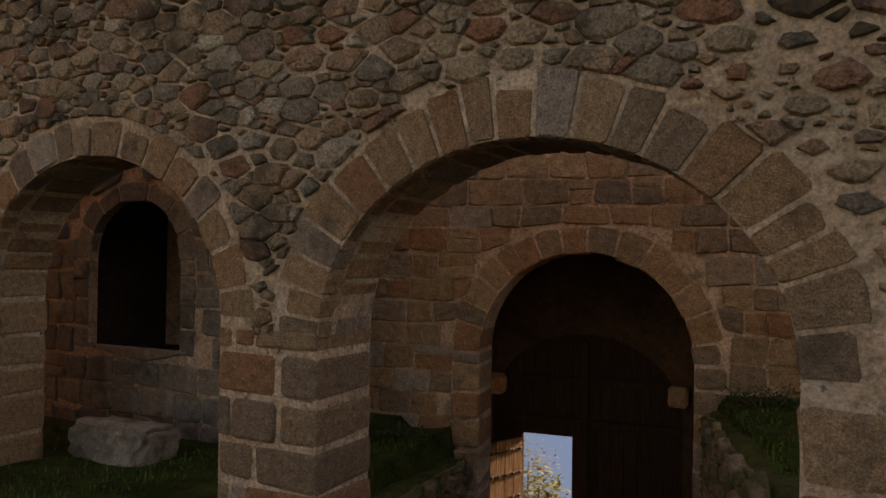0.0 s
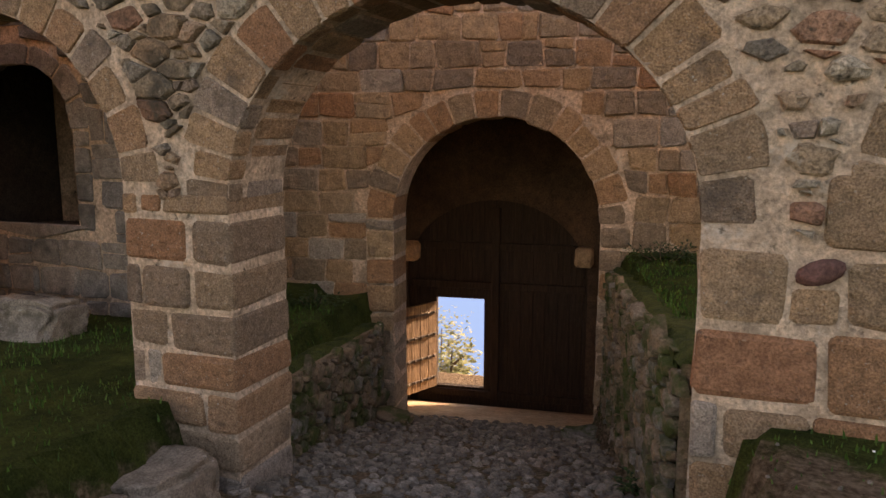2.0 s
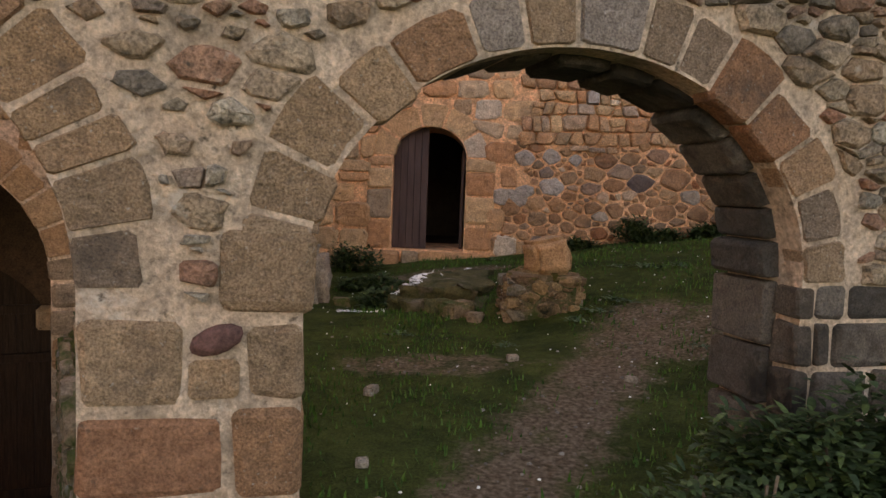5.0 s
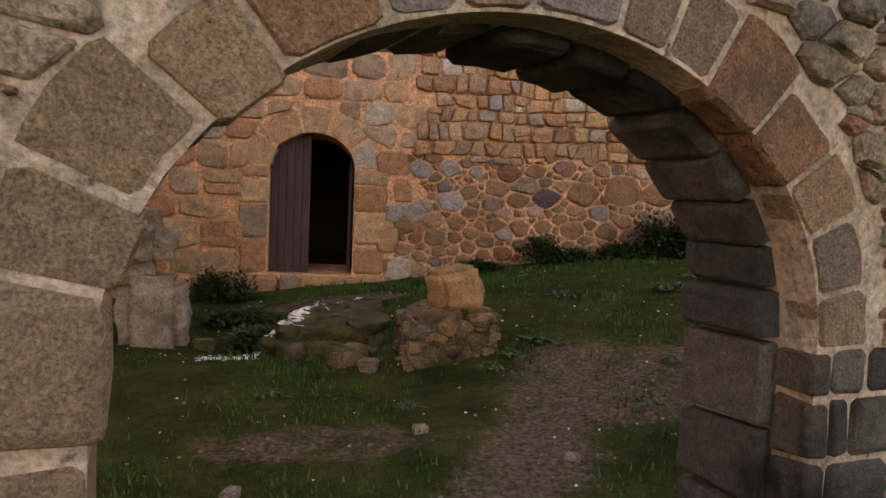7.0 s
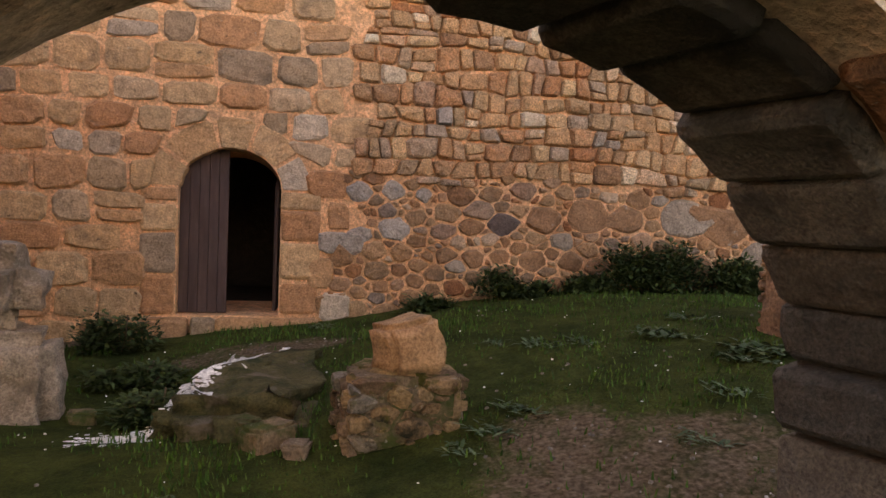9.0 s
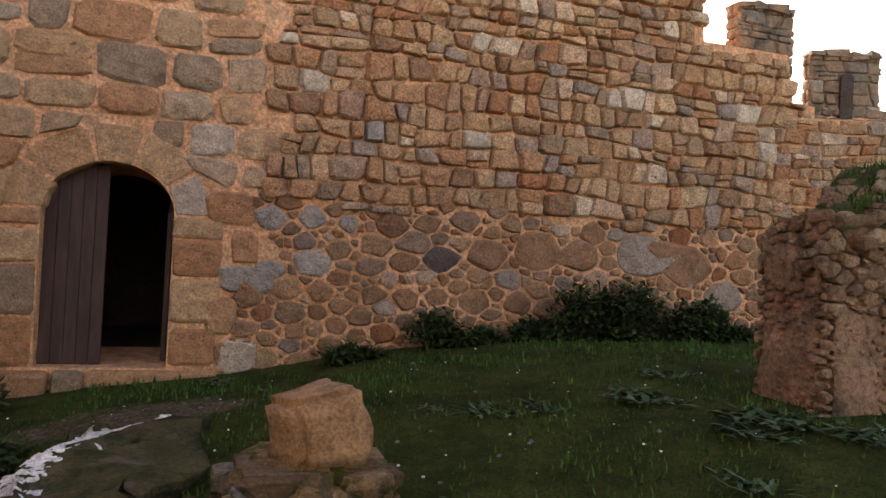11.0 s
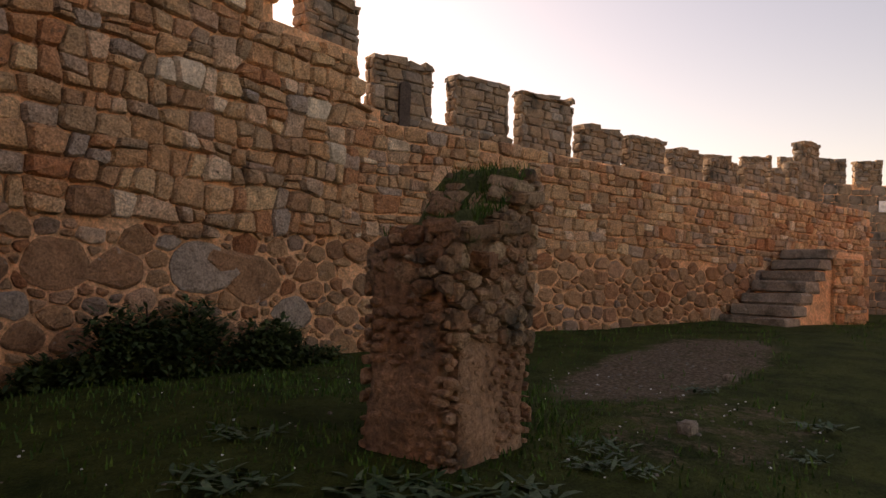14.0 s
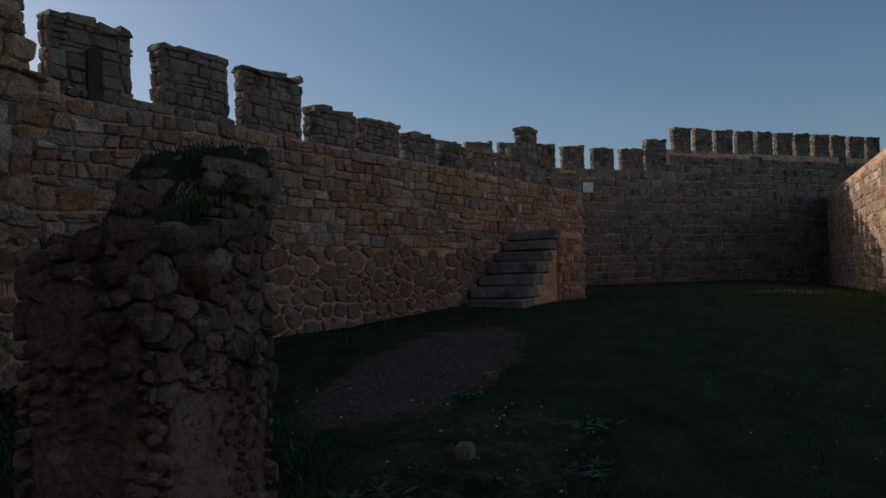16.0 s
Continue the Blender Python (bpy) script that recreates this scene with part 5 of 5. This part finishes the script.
# ledge stones before the left pier
ledge = thing("stone_ledge", ARCADE @ pose(-4.3, -0.55, -1.42), "low ledge of flat stones at the pier foot", "masonry")
for k, (x, y, w, d, h) in enumerate(((0, 0, 0.75, 0.7, 0.5), (-0.1, -0.6, 0.7, 0.55, 0.47), (0.25, -0.45, 0.3, 0.5, 0.35), (-0.5, -0.25, 0.4, 0.5, 0.42))):
    st = rough_mass("slab", Matrix.Identity(4), w, d, h, m_grey_stone, 81 + k, None, 0.05)
    st.parent = ledge
    st.location = (x, y, 0)

# small wooden reading stand by the gate wall
p = gate_xy(-3.05, 2.6)
stand = thing("reading_stand", pose(p.x, p.y, ground_height(p.x, p.y) - 0.02, 0, 0, 20), "small weathered wooden stand with sloping board", "stand")
for sx in (-0.16, 0.16):
    part("post", block(bmesh.new(), sx - 0.03, sx + 0.03, -0.03, 0.03, 0, 0.75, rng, 0.005, 0.002), m_wood, stand)
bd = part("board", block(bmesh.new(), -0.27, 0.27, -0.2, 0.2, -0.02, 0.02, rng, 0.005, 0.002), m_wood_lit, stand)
bd.location = (0, 0, 0.78)
bd.rotation_euler = (radians(-24), 0, 0)

# ---- white splashes on the rock ----
def splash(name, path, width, seed):
    r = random.Random(seed)
    v, f = [], []
    deps = bpy.context.evaluated_depsgraph_get()
    for k in range(1100):
        t = r.random() * (len(path) - 1)
        i = int(t)
        (xa, ya), (xb, yb) = path[i], path[i + 1]
        u = t - i
        x = xa + (xb - xa) * u + r.gauss(0, width)
        y = ya + (yb - ya) * u + r.gauss(0, width)
        hit, loc, nrm, _, ob, _ = scene.ray_cast(deps, Vector((x, y, 1.2)), Vector((0, 0, -1)), distance=2.5)
        if not hit:
            continue
        s = r.uniform(0.008, 0.034)
        n = r.randint(6, 8)
        side = nrm.orthogonal().normalized()
        up = nrm.cross(side)
        j = len(v)
        c = loc + nrm * 0.006
        v.append(tuple(c + nrm * 0.004))
        for q in range(n):
            a = 2 * math.pi * q / n
            d = s * r.uniform(0.5, 1.5)
            v.append(tuple(c + side * math.cos(a) * d + up * math.sin(a) * d))
        f.extend((j, j + 1 + q, j + 1 + (q + 1) % n) for q in range(n))
    return tagged(mesh_object(name, v, f, m_droppings), "white lime splashes over the rock", "splash", kind="stuff")


bpy.context.view_layer.update()
splash("lime_splash", [(2.66, 5.4), (2.56, 4.9), (2.46, 4.5), (2.36, 4.25), (2.15, 4.05), (1.8, 4.1)], 0.10, 3)
splash("lime_splash", [(2.66, 5.4), (2.95, 5.6), (3.2, 5.7)], 0.025, 4)


# ---- plants ----
def blade_field(name, count, area, size, mat, seed, label, keep=None, lean=0.6):
    r = random.Random(seed)
    v, f = [], []
    x0, x1, y0, y1 = area
    n = 0
    while n < count:
        n += 1
        x, y = r.uniform(x0, x1), r.uniform(y0, y1)
        b = bareness(x, y)
        if b > 0.3 and r.random() < (b - 0.2) * 2.2:
            continue
        if noise.noise(Vector((x * 0.9, y * 0.9, 5))) + 0.35 < r.random() * 0.7 - 0.1:
            continue
        if keep and not keep(x, y):
            continue
        z = ground_height(x, y) - 0.01
        h = r.uniform(*size) * (0.6 + 0.8 * max(0, noise.noise(Vector((x * 1.7, y * 1.7, 1))) + 0.4))
        a = r.random() * 6.283
        w = r.uniform(0.004, 0.009) + h * 0.04
        lx, ly = math.cos(a + 1.57) * h * lean * r.random(), math.sin(a + 1.57) * h * lean * r.random()
        dx, dy = math.cos(a) * w, math.sin(a) * w
        i = len(v)
        v += [(x - dx, y - dy, z), (x + dx, y + dy, z), (x + dx * 0.6 + lx * 0.5, y + dy * 0.6 + ly * 0.5, z + h * 0.65), (x + lx, y + ly, z + h)]
        f += [(i, i + 1, i + 2), (i, i + 2, i + 3)]
    return tagged(mesh_object(name, v, f, mat), label, "grass", kind="stuff")


def inside(x, y):
    """Open court, clear of walls and the ramp."""
    q = ARCADE.inverted() @ Vector((x, y, 0))
    if -0.05 < q.y < A_TH + 0.05 and not any(abs(q.x - o["c"]) < o["a"] - 0.05 for o in ARCS):
        return False
    xg, yg = to_gate(x, y)
    l, r = ramp_edges(yg)
    if l - 0.1 < xg < r + 0.1 and yg > -1.2:
        return False
    if yg > 3.95 and xg < 4.4:
        return False
    w = WINDOW.inverted() @ Vector((x, y, 0))
    if w.y > -0.05 and w.x < -6.5:
        return False
    s = SECOND.inverted() @ Vector((x, y, 0))
    if y > 7.54 or (s.x > 0 and s.y > -0.06):
        return False
    return True


blade_field("grass", 52000, (-1.0, 10.0, -3.2, 7.5), (0.025, 0.075), m_leaf, 1, "short winter grass of the courtyard", inside)
blade_field("grass", 16000, (-8, 2.0, -6.0, 1.5), (0.03, 0.09), m_leaf, 2, "short grass below the arcade", inside)
blade_field("grass", 16000, (10.0, 26.0, -4.0, 7.3), (0.03, 0.09), m_leaf, 3, "short grass across the far court", inside)


def leaf(v, f, base, out, up, length, width, droop):
    """One broad leaf of four faces, bent along its length."""
    i = len(v)
    side = out.cross(up).normalized()
    for t, w in ((0.0, 0.15), (0.35, 0.9), (0.7, 0.8), (1.0, 0.05)):
        c = base + out * length * t + up * length * (0.45 * t - droop * t * t)
        v.append(tuple(c - side * width * w / 2))
        v.append(tuple(c + side * width * w / 2))
    f.extend((i + 2 * k, i + 2 * k + 1, i + 2 * k + 3, i + 2 * k + 2) for k in range(3))


weed_v, weed_f = [], []


def rosette(x, y, size, n, seed):
    """A spreading clump of broad weed leaves."""
    r = random.Random(seed)
    gz = ground_height(x, y)
    for k in range(int(n * 2.6)):
        a = 2.4 * k + r.uniform(-0.3, 0.3)
        out = Vector((math.cos(a), math.sin(a), 0))
        d = 0.7 * size * r.random() ** 0.6
        b = Vector((x + d * math.cos(k * 1.9), y + d * math.sin(k * 1.9), gz))
        leaf(weed_v, weed_f, b, out, Vector((0, 0, 1)), size * r.uniform(0.22, 0.46), size * r.uniform(0.07, 0.15), r.uniform(0.0, 0.5))


for k, (x, y, s, n) in enumerate(((6.52, 4.34, 0.40, 26), (6.97, 3.58, 0.42, 30), (7.35, 3.18, 0.40, 26), (6.71, 3.46, 0.36, 24), (8.19, 3.12, 0.30, 18), (8.51, 3.23, 0.28, 18), (8.31, 2.90, 0.26, 16), (5.43, 4.58, 0.30, 20), (5.82, 4.48, 0.26, 18), (5.11, 4.83, 0.22, 16), (4.86, 3.36, 0.28, 22), (4.60, 3.14, 0.26, 20), (4.35, 2.98, 0.22, 18), (5.75, 2.44, 0.25, 16), (6.27, 2.97, 0.30, 18), (5.24, 1.81, 0.20, 14), (3.58, 2.33, 0.18, 14), (2.55, 2.57, 0.20, 14), (7.03, 4.87, 0.30, 18), (3.71, 7.11, 0.28, 20), (4.73, 7.18, 0.26, 20), (1.91, 7.55, 0.22, 16), (10.36, 2.33, 0.30, 16), (10.87, 3.36, 0.25, 16), (9.47, 2.25, 0.25, 14))):
    rosette(x, y, s, n, 300 + k)
tagged(mesh_object("weeds", weed_v, weed_f, m_weed), "broad-leaved grey-green weeds in the grass", "weeds", kind="stuff")


def bush(x, y, rx, ry, h, n, seed, label, size=0.09, mat=m_bush):
    """Leafy shrub: stems and many small leaves with an uneven outline."""
    r = random.Random(seed)
    gz = ground_height(x, y)
    ob = thing("bush", pose(x, y, gz - 0.03), label, "bush", "bushes by the walls")
    v, f = [], []
    lobes = [(r.uniform(-0.6, 0.6) * rx, r.uniform(-0.6, 0.6) * ry, r.uniform(0.45, 1.0) * h, r.uniform(0.3, 0.55)) for _ in range(9)]
    for k in range(n):
        cx, cy, ch, cr = r.choice(lobes)
        a, e = r.random() * 6.283, r.uniform(-0.4, 1.4)
        d = r.random() ** 0.4
        p = Vector((cx + math.cos(a) * math.cos(e) * cr * rx * d, cy + math.sin(a) * math.cos(e) * cr * ry * d, max(0.01, ch * r.uniform(0.12, 0.62) + math.sin(e) * cr * h * 0.7 * d)))
        out = Vector((math.cos(a + r.uniform(-1, 1)), math.sin(a + r.uniform(-1, 1)), r.uniform(-0.3, 0.6))).normalized()
        leaf(v, f, p, out, Vector((0, 0, 1)), size * r.uniform(0.6, 1.3), size * r.uniform(0.35, 0.6), r.uniform(0.2, 0.8))
    mesh_object("foliage", v, f, mat, ob)
    for cx, cy, ch, cr in lobes[:5]:
        cu = bpy.data.curves.new("stem", "CURVE")
        cu.dimensions = "3D"
        cu.bevel_depth = 0.008
        sp = cu.splines.new("POLY")
        sp.points.add(2)
        for q, pt in zip(sp.points, ((cx * 0.2, cy * 0.2, 0), (cx * 0.7, cy * 0.7, ch * 0.4), (cx, cy, ch * 0.9))):
            q.co = (*pt, 1)
        cu.materials.append(m_bark)
        st = new("stem", cu)
        st.parent = ob
    return ob


for k, (x, y, rx, ry, h, n) in enumerate(((7.90, 7.26, 0.83, 0.35, 0.65, 1950), (8.88, 7.21, 0.66, 0.30, 0.50, 1300), (7.02, 7.30, 0.44, 0.25, 0.28, 650), (5.77, 7.30, 0.33, 0.22, 0.43, 546), (6.24, 7.30, 0.31, 0.20, 0.25, 390), (9.71, 7.26, 0.44, 0.25, 0.22, 455), (4.95, 7.30, 0.33, 0.20, 0.20, 338), (1.48, 6.91, 0.46, 0.30, 0.43, 546), (1.84, 5.76, 0.44, 0.30, 0.25, 455), (2.20, 4.76, 0.39, 0.30, 0.28, 416))):
    bush(x, y - 0.08, rx * 1.1, ry, h * 1.25, int(n * 2.4), 400 + k, "dark green nettles growing at the wall foot")
q = ARCADE @ Vector((3.25, -0.55, 0))
bush(q.x, q.y, 0.85, 0.45, 0.85, 2600, 420, "dense dark green weeds beside the arch pier", 0.1)
q = ARCADE @ Vector((2.55, -0.75, 0))
bush(q.x, q.y, 0.5, 0.35, 0.42, 900, 421, "low dark green weeds beside the path", 0.08)
q = ARCADE @ Vector((4.1, -0.9, 0))
bush(q.x, q.y, 0.8, 0.5, 0.8, 1800, 422, "dense dark green weeds beside the arch pier", 0.1)
for k, (xg, yg, rx, h, n) in enumerate(((-2.5, 3.3, 0.5, 0.25, 420), (2.0, 3.4, 0.5, 0.3, 500), (1.75, 0.4, 0.25, 0.3, 260), (-2.3, 1.2, 0.4, 0.18, 260))):
    p = gate_xy(xg, yg)
    bush(p.x, p.y, rx, rx * 0.7, h, n, 430 + k, "small green weeds on the ramp wall", 0.06)


# ---- pebbles and petals on the ground ----
def scatter(name, count, area, size, mat, seed, label, test):
    r = random.Random(seed)
    v, f = [], []
    n = 0
    while n < count:
        x, y = r.uniform(area[0], area[1]), r.uniform(area[2], area[3])
        n += 1
        if not test(x, y, r):
            continue
        s = r.uniform(*size)
        z = ground_height(x, y)
        i = len(v)
        h = s * r.uniform(0.4, 0.8)
        a0 = r.random() * 6
        for q in range(5):
            a = a0 + q * 1.2566
            d = s * r.uniform(0.7, 1.2)
            v.append((x + math.cos(a) * d, y + math.sin(a) * d, z - 0.004))
        for q in range(5):
            a = a0 + q * 1.2566
            v.append((x + math.cos(a) * s * 0.6, y + math.sin(a) * s * 0.6, z + h * 0.8))
        v.append((x, y, z + h))
        for q in range(5):
            k = (q + 1) % 5
            f.append((i + q, i + k, i + 5 + k, i + 5 + q))
            f.append((i + 5 + q, i + 5 + k, i + 10))
    return tagged(mesh_object(name, v, f, mat), label, "pebbles", kind="stuff")


scatter("pebbles", 9000, (0.5, 13, -3, 6.5), (0.006, 0.022), m_cobble, 1, "small pebbles on the bare earth", lambda x, y, r: inside(x, y) and r.random() < bareness(x, y) - 0.15)
scatter("petals", 320, (0.5, 11, -2.5, 7), (0.006, 0.014), m_petal, 2, "tiny white flowers and flecks in the grass", lambda x, y, r: inside(x, y))
ramp_test = lambda x, y, r: (lambda g: ramp_edges(g[1])[0] + 0.05 < g[0] < ramp_edges(g[1])[1] - 0.05 and -1.8 < g[1] < 4.2)(to_gate(x, y))
scatter("cobbles", 6000, (-4.5, 2.5, -3, 4), (0.03, 0.08), m_cobble, 4, "worn cobbles of the gate ramp", ramp_test)
for k, (x, y, s) in enumerate(((9.32, 2.95, 0.1), (2.75, -0.85, 0.08), (2.6, -0.3, 0.06), (4.5, 1.2, 0.06), (3.6, 1.7, 0.07), (2.5, 0.9, 0.08), (11.6, 3.3, 0.08))):
    st = rough_mass("field_stone", pose(x, y, ground_height(x, y) - 0.02, 0, 0, 50 * k), s * 1.5, s * 1.1, s, m_grey_stone, 90.0 + k, None, 0.015, 0.05)
    tagged(st, "pale loose stone lying in the grass", "stone", "loose stones")

# ---- outside the gate ----
def tree(x, y, z, h, spread, n, seed, label):
    r = random.Random(seed)
    ob = thing("tree", pose(x, y, z), label, "tree", "trees outside the gate")
    cu = bpy.data.curves.new("trunk", "CURVE")
    cu.dimensions = "3D"
    cu.bevel_depth = 1.0
    tips = []
    sp = cu.splines.new("POLY")
    sp.points.add(3)
    for q, (px, pz, rad) in zip(sp.points, ((0, -0.3, 0.13), (0.05, h * 0.3, 0.1), (-0.06, h * 0.6, 0.06), (0.02, h * 0.95, 0.02))):
        q.co, q.radius = (px, 0, pz, 1), rad
    for k in range(9):
        a, z0 = k * 2.4, h * (0.28 + 0.07 * k)
        L = spread * r.uniform(0.6, 1.0) * (1.15 - 0.08 * k)
        sp = cu.splines.new("POLY")
        sp.points.add(2)
        end = Vector((math.cos(a) * L, math.sin(a) * L, z0 + L * r.uniform(0.5, 0.9)))
        for q, (t, rad) in zip(sp.points, ((0, 0.05), (0.5, 0.03), (1, 0.012))):
            q.co, q.radius = (end.x * t, end.y * t, z0 + (end.z - z0) * t, 1), rad
        tips.append(end)
    tips.append(Vector((0, 0, h)))
    cu.materials.append(m_bark)
    tk = new("trunk", cu)
    tk.parent = ob
    v, f = [], []
    for k in range(n):
        c = r.choice(tips)
        p = c * r.uniform(0.65, 1.05) + Vector((r.gauss(0, 0.22), r.gauss(0, 0.22), r.gauss(0, 0.22))) * spread * 0.8
        p.z = max(p.z, h * 0.2)
        a = r.random() * 6.283
        leaf(v, f, p, Vector((math.cos(a), math.sin(a), r.uniform(-0.5, 0.5))).normalized(), Vector((0, 0, 1)), r.uniform(0.12, 0.24), r.uniform(0.07, 0.12), 0.4)
    mesh_object("crown", v, f, m_treeleaf, ob)
    return ob


def outside(xg, yg):
    p = gate_xy(xg, yg)
    return p.x, p.y, ground_height(p.x, p.y)


tree(*outside(-2.95, 14.0), 4.6, 1.2, 3200, 1, "pale sunlit tree outside the gate")
tree(*outside(-5.6, 24.0), 8.6, 1.8, 3200, 2, "pale sunlit tree outside the gate")
# haze over the far hills is painted as blue colour and a glow
hill = bpy.data.materials.new("painted_haze_glow")
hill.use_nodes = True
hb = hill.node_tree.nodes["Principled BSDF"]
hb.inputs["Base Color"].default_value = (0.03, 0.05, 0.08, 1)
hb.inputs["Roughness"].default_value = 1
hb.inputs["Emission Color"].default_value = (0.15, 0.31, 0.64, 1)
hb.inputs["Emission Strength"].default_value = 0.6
v, f = [], []
for i in range(41):
    t = -1 + i / 20
    p = gate_xy(t * 400 - 20, 330 - 60 * t * t)
    v += [(p.x, p.y, -140), (p.x, p.y, -18 + 14 * noise.noise(Vector((t * 3, 1, 0))))]
f = [(2 * i, 2 * i + 2, 2 * i + 3, 2 * i + 1) for i in range(40)]
tagged(mesh_object("backdrop_hills", v, f, hill, None, True), "backdrop of far hills, painted haze blue and glowing", "hills", kind="structure")
